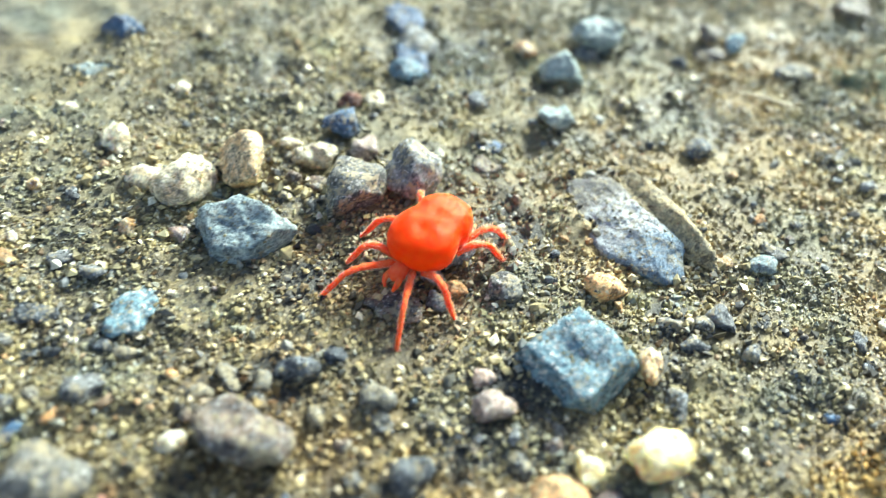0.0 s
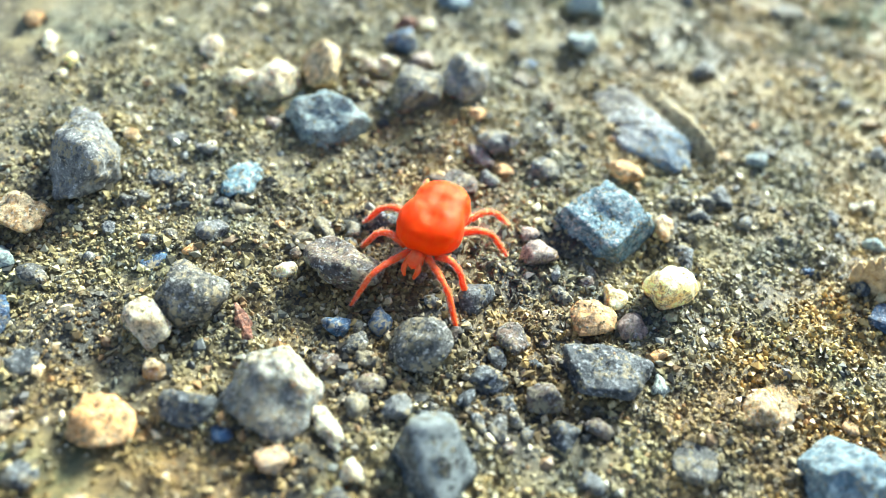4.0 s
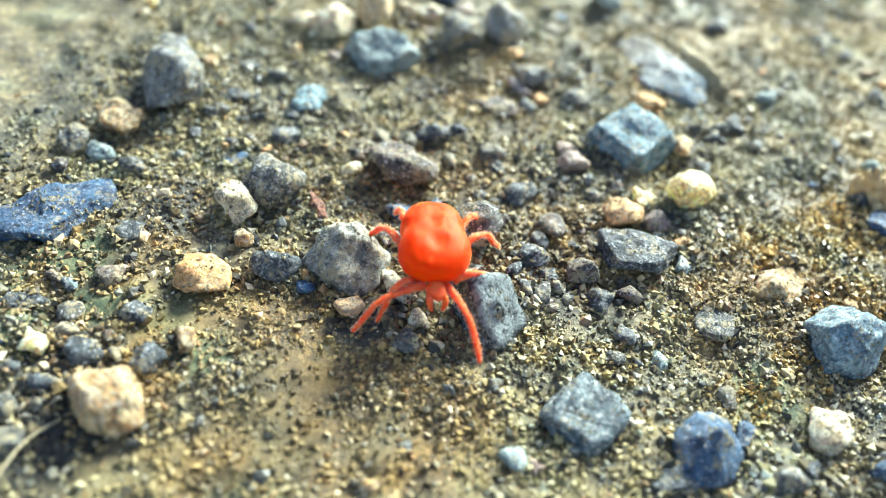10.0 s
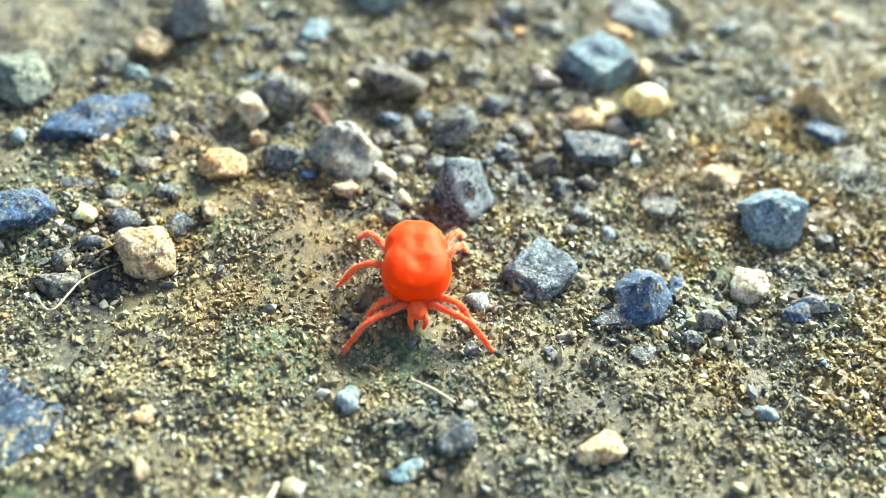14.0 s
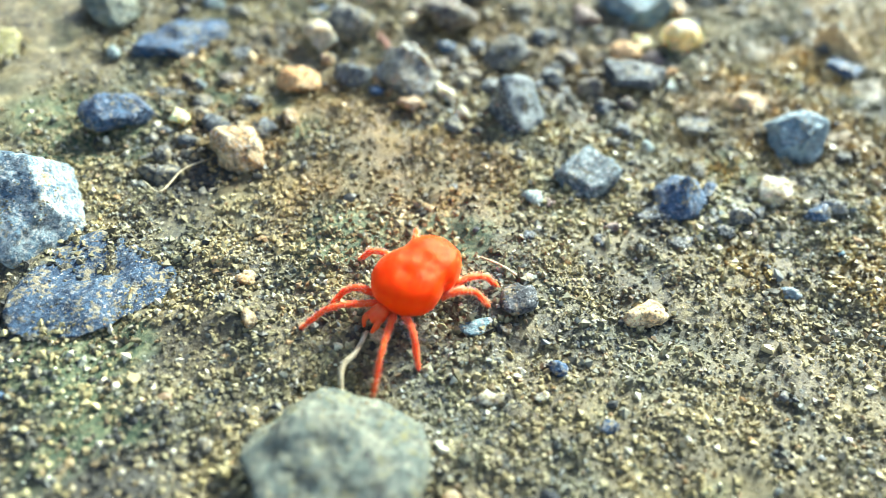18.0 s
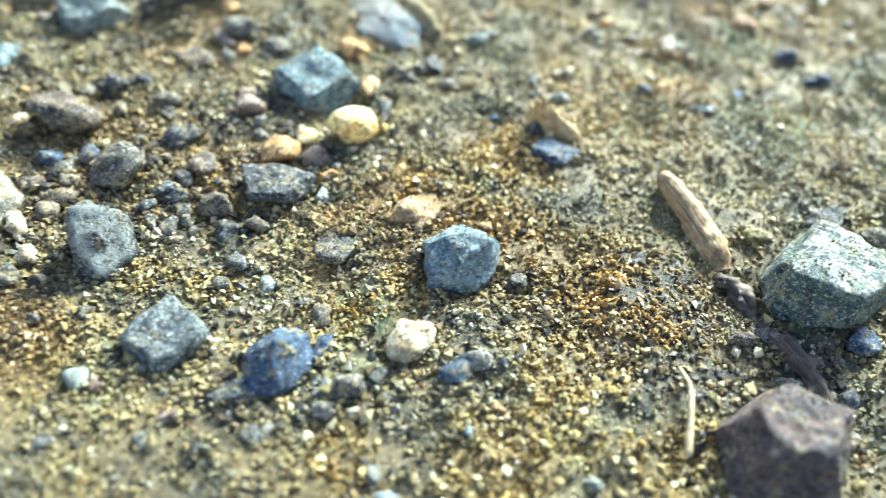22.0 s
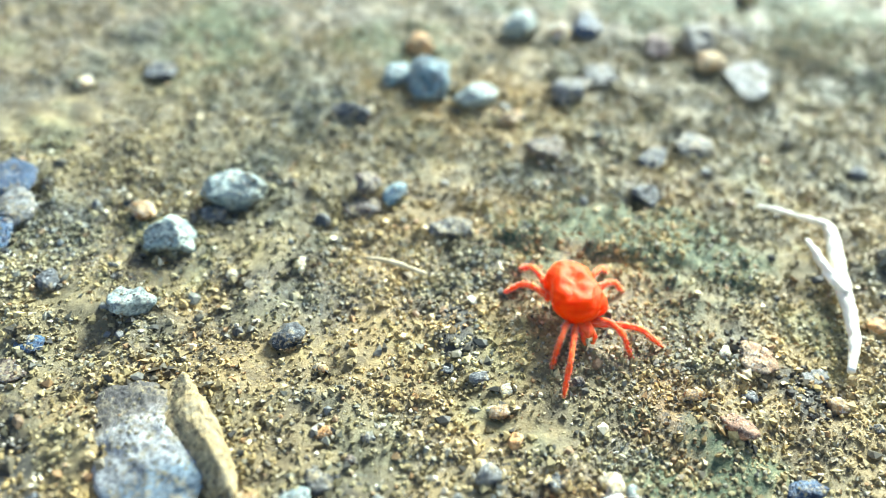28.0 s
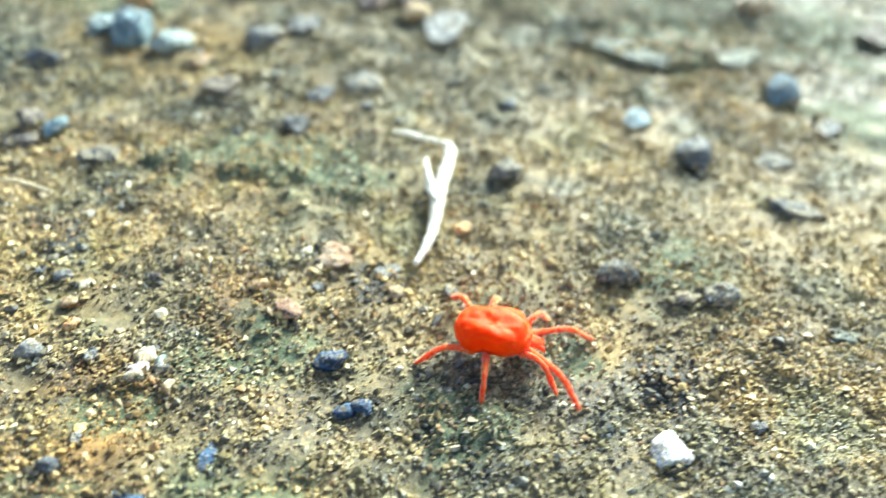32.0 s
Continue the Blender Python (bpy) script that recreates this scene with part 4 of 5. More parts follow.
stone("or", "r", 81.7, 68.6, 2.3, 1.9, 1.4, 16)
stone("gb", "r", 103.7, 58.3, 3.3, 2.3, 1.7, 17)
stone("gd", "r", 107.0, 58.6, 4.3, 3.0, 2.2, 19)
stone("gr", "r", 106.2, 43.5, 1.7, 1.2, 0.9, 26)
stone("dk", "r", 48.7, 38.5, 2.2, 1.5, 1.1, 161)
stone("gd", "f", 120.4, 73.6, 6.8, 3.8, 1.3, 160)
stone("gd", "f", 121.8, 83.3, 5.2, 2.8, 0.9, 15)
stone("dk", "r", 88.7, 92.8, 2.5, 2.1, 1.5, 68)
stone("gn", "f", 108.0, 108.7, 15.8, 6.6, 2.2, 165)
stone("gn", "f", 124.6, 109.0, 9.1, 5.8, 2.0, 29)
stone("gd", "f", 69.1, 96.3, 6.1, 5.4, 1.8, 16)
stone("gn", "f", 118.7, 54.1, 3.7, 2.0, 0.7, 15)
stone("cb", "r", 132.5, 124.9, 7.0, 4.2, 3.1, 11)
stone("gb", "f", 151.2, 118.9, 9.6, 4.8, 1.6, 51)
stone("cb", "r", 74.6, 59.2, 2.0, 1.9, 1.4, 19)
stone("gr", "r", 66.8, 59.2, 1.5, 1.4, 1.0, 104)
stone("wq", "a", -67.5, 8.4, 8.0, 4.6, 3.7, 21)
stone("ol", "r", -63.1, 3.3, 6.8, 5.5, 4.0, 8)
stone("ol", "r", -61.0, 7.3, 6.1, 3.5, 2.5, 115)
stone("gw", "f", 17.3, 50.8, 16.5, 8.2, 3.8, 118, sink=0.48)
stone("tn", "a", 20.3, 51.8, 16.4, 4.2, 3.6, 120, sink=0.45)
stone("yl", "r", 88.0, 140.0, 4.5, 3.5, 4.5, 60)
stone("wq", "a", 52.8, 48.0, 2.0, 1.6, 1.2, 20)
stone("lg", "a", 54.5, 48.8, 1.7, 1.3, 1.1, 70)
stone("wh", "r", 55.6, 46.6, 1.4, 1.1, 0.9, 30)
stone("or", "r", 54.2, 47.0, 1.1, 0.9, 0.8, 0)


# ---- twigs ----
def tube(points, radii, rings=28, sides=10, seed=1, groove=0.0, uneven=0.18):
    """A bent, uneven rod through the points, in mm."""
    pts, radii = np.array(points, float), np.array(radii, float)
    s = np.linspace(0, len(pts) - 1, rings)
    k = np.minimum(s.astype(int), len(pts) - 2)
    u = (s - k)[:, None]
    pad = np.vstack([2 * pts[0] - pts[1], pts, 2 * pts[-1] - pts[-2]])
    a, b, c, e = pad[k], pad[k + 1], pad[k + 2], pad[k + 3]
    line = 0.5 * (2 * b + (c - a) * u + (2 * a - 5 * b + 4 * c - e) * u**2 + (3 * b - a - 3 * c + e) * u**3)
    rad = np.interp(s, range(len(radii)), radii)
    along = np.gradient(line, axis=0)
    along /= np.linalg.norm(along, axis=1)[:, None]
    side = np.cross(along, (0.13, 0.21, 0.97))
    side /= np.linalg.norm(side, axis=1)[:, None]
    up = np.cross(side, along)
    turn = np.linspace(0, 2 * np.pi, sides, endpoint=False)
    ring = np.cos(turn)[None, :, None] * side[:, None] + np.sin(turn)[None, :, None] * up[:, None]
    wob = 1 + uneven * fractal(line[:, None] * 0.9 + ring * 1.3 + seed, 4, seed, 0.65) + groove * np.cos(turn * sides / 2)[None, :]
    verts = (line[:, None] + ring * (rad[:, None] * wob)[..., None]).reshape(-1, 3)
    faces = []
    for i in range(rings - 1):
        for j in range(sides):
            p, q = i * sides + j, i * sides + (j + 1) % sides
            faces.append((p, q, q + sides, p + sides))
    ends = [verts[:sides].mean(0), verts[-sides:].mean(0)]
    verts = np.vstack([verts, ends])
    n = rings * sides
    for j in range(sides):
        q = (j + 1) % sides
        faces += [(n, q, j, n), (n + 1, n - sides + j, n - sides + q, n + 1)]
    return verts, faces


def rod_mesh(name, verts, faces, mat):
    me = bpy.data.meshes.new(name)
    me.from_pydata([tuple(v) for v in np.asarray(verts) * MM], [], [tuple(dict.fromkeys(f)) for f in faces])
    for p in me.polygons:
        p.use_smooth = True
    me.materials.append(mat)
    return me


def twig(name, points, radii, mat, label, category="twig", sides=10, groove=0.0, rings=28, uneven=0.18):
    verts, faces = tube(points, radii, rings=rings, sides=sides, seed=len(points) + int(abs(points[0][0])), groove=groove, uneven=uneven)
    ob = new(name, rod_mesh(name, verts, faces, mat))
    return tagged(ob, label, category)


white = twig("twig", [(73.7, 84.0, 0.5), (75.4, 83.3, 0.7), (77.6, 82.4, 0.7), (79.7, 81.6, 0.7), (80.4, 80.9, 0.6), (80.4, 79.4, 0.5), (79.6, 75.5, 0.3), (78.9, 71.5, 0.1), (78.4, 67.6, -0.4), (77.8, 65.2, -0.6), (76.5, 62.2, -1.1)],
             [0.15, 0.26, 0.24, 0.34, 0.52, 0.68, 0.72, 0.7, 0.56, 0.5, 0.3], WHITE_TWIG, "bleached white forked twig lying on the soil", rings=96, sides=18, groove=0.08, uneven=0.15)
verts, faces = tube([(77.6, 79.0, 0.3), (77.7, 77.2, 0.5), (77.9, 74.5, 0.4), (78.8, 70.8, 0.2)], [0.14, 0.34, 0.44, 0.5], rings=40, sides=12, uneven=0.4)
part("side_shoot", rod_mesh("side_shoot", verts, faces, WHITE_TWIG), white)
twig("stalk", [(-13.4, -24.7, -0.2), (-13.8, -27.1, 0.3), (-14.6, -28.7, 0.2), (-14.3, -30.4, -0.7)], [0.16, 0.22, 0.24, 0.2], STRAW, "thin pale dry stalk bent against a rock", "stalk")
twig("stick", [(47.9, 21.9, 0.1), (48.5, 20.4, 0.1), (50.1, 16.8, -0.3), (51.3, 13.2, -0.9), (52.0, 11.2, -1.9)], [0.7, 1.0, 1.2, 1.4, 1.0], STICK, "short tan stick with lengthwise grooves and a broken end", "stick", sides=28, groove=0.1, rings=64, uneven=0.14)
twig("root", [(51.4, 10.6, -2.2), (52.2, 9.2, -1.0), (53.4, 7.6, -1.3), (54.0, 6.2, -2.1), (54.6, 4.6, -1.9), (55.2, 3.2, -1.2), (56.2, 0.9, -1.0), (57.4, -1.4, -1.4), (58.5, -4.0, -2.2)], [0.5, 0.7, 0.9, 0.7, 0.6, 0.8, 0.95, 0.8, 0.5], ROOT, "dark brown root half buried in the sand", "root", sides=22, groove=0.08, rings=90, uneven=0.42)
twig("stalk", [(45.9, -0.7, -0.4), (46.2, -3.4, 0.1), (45.3, -8.3, -0.6)], [0.15, 0.25, 0.3], STRAW, "thin pale straw lying on dark sand", "stalk")
twig("stalk", [(31.5, 72.9, -0.9), (34.1, 72.1, -0.5), (37.6, 71.0, -0.8)], [0.15, 0.24, 0.2], STRAW, "thin curved straw on bare soil", "stalk")
twig("stalk", [(-5.0, -14.6, -0.6), (-3.1, -15.5, -0.3), (-0.8, -16.6, -0.6)], [0.1, 0.14, 0.12], STRAW, "very thin straw lying on the sand", "stalk")
twig("stalk", [(-37.5, -11.3, -0.3), (-35.2, -12.8, 0.2), (-34.4, -9.4, 0.0), (-33.0, -7.0, -0.5)], [0.06, 0.09, 0.08, 0.05], STRAW, "thin white rootlet beside a blue-grey rock", "rootlet")


def bark_flake():
    """A torn flake of bark: splinters side by side that fan out of the sand."""
    flake = tagged(new("bark_flake"), "pale tan splintered flake of bark standing in sand", "bark")
    rng = np.random.default_rng(12)
    for k in range(11):
        u = k / 10 - 0.5
        x, y = 37.5 + 4.2 * u, 29.2 - 1.6 * u
        tall = (3.2 - 4.2 * abs(u + 0.18)) * rng.uniform(0.75, 1.1) + 0.9
        lean = rng.normal(0, 0.25) - 1.1
        verts, faces = tube([(x, y, -1.8), (x + 0.3 * lean, y + 0.3, -1.0 + 0.4 * tall), (x + 0.8 * lean, y + 0.5 + rng.normal(0, 0.2), -1.0 + 0.9 * tall)],
                            [0.75, 0.6, 0.14], rings=20, sides=9, seed=k, uneven=0.5)
        part("splinter", rod_mesh("splinter", verts, faces, BARK), flake)


bark_flake()


# ---- velvet mites ----
def body_mesh(name, wrinkle, seed, size):
    """The soft, shouldered body; +y is ahead."""
    d, faces = BALLS[5]
    p = np.sign(d) * np.abs(d) ** 0.9
    p /= (np.abs(p) ** 2.7).sum(1)[:, None] ** (1 / 2.7)
    y = p[:, 1]
    wide = 0.86 + 0.1 * np.exp(-((y - 0.5) / 0.4) ** 2) - 0.085 * np.exp(-((y + 0.15) / 0.2) ** 2) - 0.16 * np.clip(-0.4 - y, 0, 1) - 0.25 * np.clip(y - 0.75, 0, 1)
    tall = 1.0 - 0.3 * np.clip(y - 0.25, 0, 1) - 0.1 * np.clip(-0.5 - y, 0, 1)
    v = np.stack([p[:, 0] * 3.25 * wide, y * 4.15, p[:, 2] * 2.05 * tall], -1)
    top = np.clip(d[:, 2], 0, 1)
    dent, deeper = 0, 0.65 + 0.9 * wrinkle
    for cx, cy, deep, broad in ((0.0, 1.5, 0.5, 0.95), (0.0, -0.5, 0.4, 0.9), (-1.3, 0.4, 0.22, 0.6), (1.3, 0.4, 0.22, 0.6), (0.0, -2.4, 0.16, 0.8)):
        dent = dent + deep * deeper * np.exp(-(((v[:, 0] - cx) / broad) ** 2 + ((v[:, 1] - cy) / broad) ** 2))
    v[:, 2] -= dent * top
    folds = np.abs(fractal(v / (2.0, 2.6, 2.0) + seed, 2, seed))
    v -= d * (wrinkle * (0.55 - folds))[:, None]
    v += d * (0.05 * fractal(v / 0.6 + seed, 2, seed + 5))[:, None]
    v[:, 2] += 3.35
    v *= size
    return mesh_of(name, v * MM, faces, VELVET), v, d


def fuzz_mesh(name, v, d, seed, count=2600):
    """Short hairs, each a thin three-sided spike."""
    rng = np.random.default_rng(seed)
    keep = rng.choice(len(v), count)
    base = v[keep]
    out = d[keep] + rng.normal(size=(count, 3)) * 0.3
    out /= np.linalg.norm(out, axis=1)[:, None]
    side = np.cross(out, rng.normal(size=(count, 3)))
    side /= np.linalg.norm(side, axis=1)[:, None]
    other = np.cross(out, side)
    tall = rng.uniform(0.07, 0.15, count)[:, None]
    thick = 0.01
    verts = np.stack([base + side * thick, base - side * thick * 0.5 + other * thick, base - side * thick * 0.5 - other * thick, base + out * tall], 1).reshape(-1, 3)
    at = 4 * np.arange(count)[:, None]
    faces = np.stack([at + [0, 1, 3], at + [1, 2, 3], at + [2, 0, 3]], 1).reshape(-1, 3)
    return mesh_of(name, verts * MM, faces, FUZZ)


def bristles(verts, pts, seed, count, tall):
    """Hairs that stand off a rod along +y, as thin three-sided spikes."""
    rng = np.random.default_rng(seed)
    base = verts[rng.choice(len(verts) - 2, count)]
    line = np.stack([np.zeros(count), base[:, 1], np.interp(base[:, 1], [q[1] for q in pts], [q[2] for q in pts])], -1)
    out = base - line
    out /= np.linalg.norm(out, axis=1)[:, None] + 1e-9
    out += (0, 0.5, 0) + rng.normal(size=(count, 3)) * 0.3
    out /= np.linalg.norm(out, axis=1)[:, None]
    side = np.cross(out, (0.3, 0.2, 0.9))
    side /= np.linalg.norm(side, axis=1)[:, None]
    other = np.cross(out, side)
    w = 0.02
    spikes = np.stack([base + side * w, base - side * w * 0.5 + other * w, base - side * w * 0.5 - other * w, base + out * tall * rng.uniform(0.6, 1.2, (count, 1))], 1).reshape(-1, 3)
    at = 4 * np.arange(count)[:, None]
    return mesh_of("bristles", spikes * MM, np.stack([at + [0, 1, 3], at + [1, 2, 3], at + [2, 0, 3]], 1).reshape(-1, 3), PALE_HAIR)


def leg_mesh(name, reach, drop, seed):
    """A jointed leg from its hip at the origin out along +y, down by drop, and its bristles."""
    knee = 0.35 + 0.2 * max(0.0, 6.5 - reach)
    pts = [(0, 0, 0), (0, 0.18 * reach, 0.6 * knee), (0, 0.4 * reach, knee), (0, 0.64 * reach, 0.45 * knee), (0, 0.84 * reach, -0.5 * drop), (0, reach, -drop)]
    verts, faces = tube(pts, [0.34, 0.33, 0.27, 0.25, 0.25, 0.13], rings=54, sides=12, seed=seed)
    verts = np.asarray(verts)
    far = np.clip(verts[:, 1] / reach, 0, 1)
    # Six joints, narrower between the segments.
    pinch = 1 - 0.24 * np.exp(-((far * 6 - np.round(far * 6)) / 0.12) ** 2)
    verts[:, 0] *= pinch
    return rod_mesh(name, verts, faces, LEG_SKIN), bristles(verts, pts, seed, 380, 0.3)


# Hips of the four leg pairs, on a body of the larger mite's size.
HIPS = [(0.85, 3.7, 2.1), (1.5, 3.1, 2.0), (2.3, -0.4, 2.0), (2.0, -1.6, 2.0)]


def velvet_mite(label, wrinkle, seed, size, reaches):
    mite = tagged(new("velvet_mite"), label, "mite", group="velvet mites")
    me, v, d = body_mesh("body", wrinkle, seed, size)
    body = part("body", me, mite, "scarlet velvety body")
    part("fuzz", fuzz_mesh("fuzz", v, d, seed), body, "short scarlet hairs")
    e, faces = BALLS[3]
    snout = e * (0.8, 1.15, 0.68) + (0, 4.4, 2.25)
    snout += e * (0.14 * fractal(e * 3, 3, seed))[:, None]
    head = part("head", mesh_of("head", snout * size * MM, faces, LEG_SKIN), mite, "small coral head")
    for s in (-1, 1):
        verts, fcs = tube([(s * 0.45, 4.8, 2.35), (s * 0.62, 5.5, 2.0), (s * 0.42, 5.8, 1.3)], [0.32, 0.27, 0.12], rings=14, sides=8, seed=seed)
        part("palp", rod_mesh("palp", verts * size, fcs, LEG_SKIN), head)
    legs = {}
    for n, (hx, hy, hz) in enumerate(HIPS):
        me, hairs = leg_mesh("leg", reaches[n], hz * size, seed + n)
        for side in "RL":
            leg = legs[side + str(n + 1)] = part("leg", me, mite, "coral jointed leg with short bristles")
            part("bristles", hairs, leg, "short pale coral bristles")
    return mite, legs, size


MITE_A = velvet_mite("bright scarlet velvet mite walking over sandy ground", 0.06, 3, 1.0, (6.6, 4.2, 4.6, 5.2))
MITE_B = velvet_mite("wrinkled scarlet velvet mite walking on algae-stained soil", 0.45, 8, 0.86, (7.0, 4.6, 4.7, 5.3))


# ---- loose grit and sand ----
def scatter(rng, count):
    """Places over the stretch of ground that is seen from close by."""
    spots = np.empty((0, 2))
    while len(spots) < count:
        p = rng.uniform((-70, -50), (142, 140), (count, 2))
        near = np.zeros(len(p), bool)
        for ax, ay, bx, by, r in ((-2, 42, -8, -22, 46), (-8, -22, 30, 20, 44), (30, 20, 45, 72, 46), (45, 72, 88, 62, 50), (75, 98, 112, 108, 27)):
            along = np.clip(((p - (ax, ay)) @ (bx - ax, by - ay)) / ((bx - ax) ** 2 + (by - ay) ** 2), 0, 1)[:, None]
            near |= np.hypot(*(p - (ax, ay) - along * (bx - ax, by - ay)).T) < r * rng.uniform(0.75, 1.12, len(p))
        spots = np.vstack([spots, p[near]])
    return spots[:count]


def crumbs(name, spots, sizes, level, mat, rng, squash=0.7, rise=0.1, chunky=False):
    if level:
        d, faces = BALLS[level]
    elif chunky:
        d = np.array([(1, 0, 0), (0, 1, 0), (-1, 0, 0), (0, -1, 0), (0, 0, 1), (0, 0, -1)])
        faces = np.array([(0, 1, 4), (1, 2, 4), (2, 3, 4), (3, 0, 4), (1, 0, 5), (2, 1, 5), (3, 2, 5), (0, 3, 5)])
    else:
        d = np.array([(1, 0, -0.7), (0, 1, -0.7), (-1, 0, -0.7), (0, -1, -0.7), (0.1, 0, 0.6)])
        faces = np.array([(0, 1, 4), (1, 2, 4), (2, 3, 4), (3, 0, 4)])
    n, k = len(spots), len(d)
    shape = d[None] * rng.uniform(0.55, 1.3, (n, k, 1)) * rng.uniform(0.7, 1.3, (n, 1, 3)) * (1, 1, squash)
    q = rng.normal(size=(n, 4)) * ((1, 0.7, 0.7, 1) if chunky else (1, 0.2, 0.2, 1))
    q /= np.linalg.norm(q, axis=1)[:, None]
    w, u = q[:, None, :1], q[:, None, 1:]
    t = 2 * np.cross(u, shape)
    shape = shape + w * t + np.cross(np.broadcast_to(u, t.shape), t)
    z = ground_height(spots[:, 0], spots[:, 1]) + rise * sizes
    verts = shape * (sizes / 2)[:, None, None] + np.column_stack([spots, z])[:, None]
    all_faces = (faces[None] + (np.arange(n) * k)[:, None, None]).reshape(-1, 3)
    me = mesh_of(name, verts.reshape(-1, 3) * MM, all_faces, mat, smooth=level > 1)
    for kind, values in (("loam", layer(LOAM, *spots.T, 95, 0.4)), ("pale", layer(PALE, *spots.T, 96, 0.4))):
        me.attributes.new(kind, "FLOAT", "POINT").data.foreach_set("value", np.repeat(values, k))
    return new(name, me)


def loose_pebbles():
    """Small stones strewn between the larger ones."""
    rng = np.random.default_rng(31)
    kinds = ["gr", "gd", "dk", "gt", "bl", "cb", "wh", "gb", "pk", "lg", "or", "nv"]
    share = np.array([6, 5, 4, 7, 1, 3, 2, 3, 2, 1, 1.4, 0.3])
    made = 0
    for x, y in scatter(rng, 900):
        thin = 0.55 * fractal(np.array([[x, y]]) / 16.0, 2, 71)[0] - 0.006 * np.hypot(x + 2, y - 25) + 0.45
        by_twig = 73 < x < 83 and 60 < y < 86
        if rng.uniform() > thin or by_twig or any(np.hypot(x - q[0], y - q[1]) < 0.45 * q[2] + 1.2 for q in STONES):
            continue
        length = float(np.clip(rng.lognormal(0.35, 0.3), 0.9, 2.6))
        stone(str(rng.choice(kinds, p=share / share.sum())), str(rng.choice(["a", "r"])), float(x), float(y), length, length * rng.uniform(0.62, 0.95), length * rng.uniform(0.5, 0.75), float(rng.uniform(0, 180)))
        made += 1
        if made == 230:
            break


def rubble():
    """Dark chips packed closely between the larger stones."""
    rng = np.random.default_rng(47)
    for cx, cy, rx, ry, count in ((-1, 15, 13, 6, 30), (-9, 27, 9, 4, 10), (-36, 0, 7, 7, 14), (-29, 29, 7, 5, 8), (-10, 53, 9, 5, 8), (20, 36, 4, 4, 3), (54, -2, 6, 6, 8), (19, -4, 5, 4, 7), (4, 27, 6, 3, 6)):
        made = 0
        for k in range(count * 8):
            a, r = rng.uniform(0, 2 * math.pi), math.sqrt(rng.uniform())
            x, y, length = cx + rx * r * math.cos(a), cy + ry * r * math.sin(a), float(rng.uniform(1.2, 3.1))
            if any(np.hypot(x - q[0], y - q[1]) < 0.42 * (q[2] + q[3]) / 2 + 0.4 * length for q in STONES):
                continue
            stone(str(rng.choice(["dk", "gd", "nv", "gr", "gb", "bs", "gt"], p=[0.2, 0.24, 0.02, 0.08, 0.22, 0.03, 0.21])), "a", x, y, length, length * rng.uniform(0.6, 0.95), length * rng.uniform(0.5, 0.85), float(rng.uniform(0, 180)), sink=0.42)
            made += 1
            if made == count:
                break


rubble()
loose_pebbles()


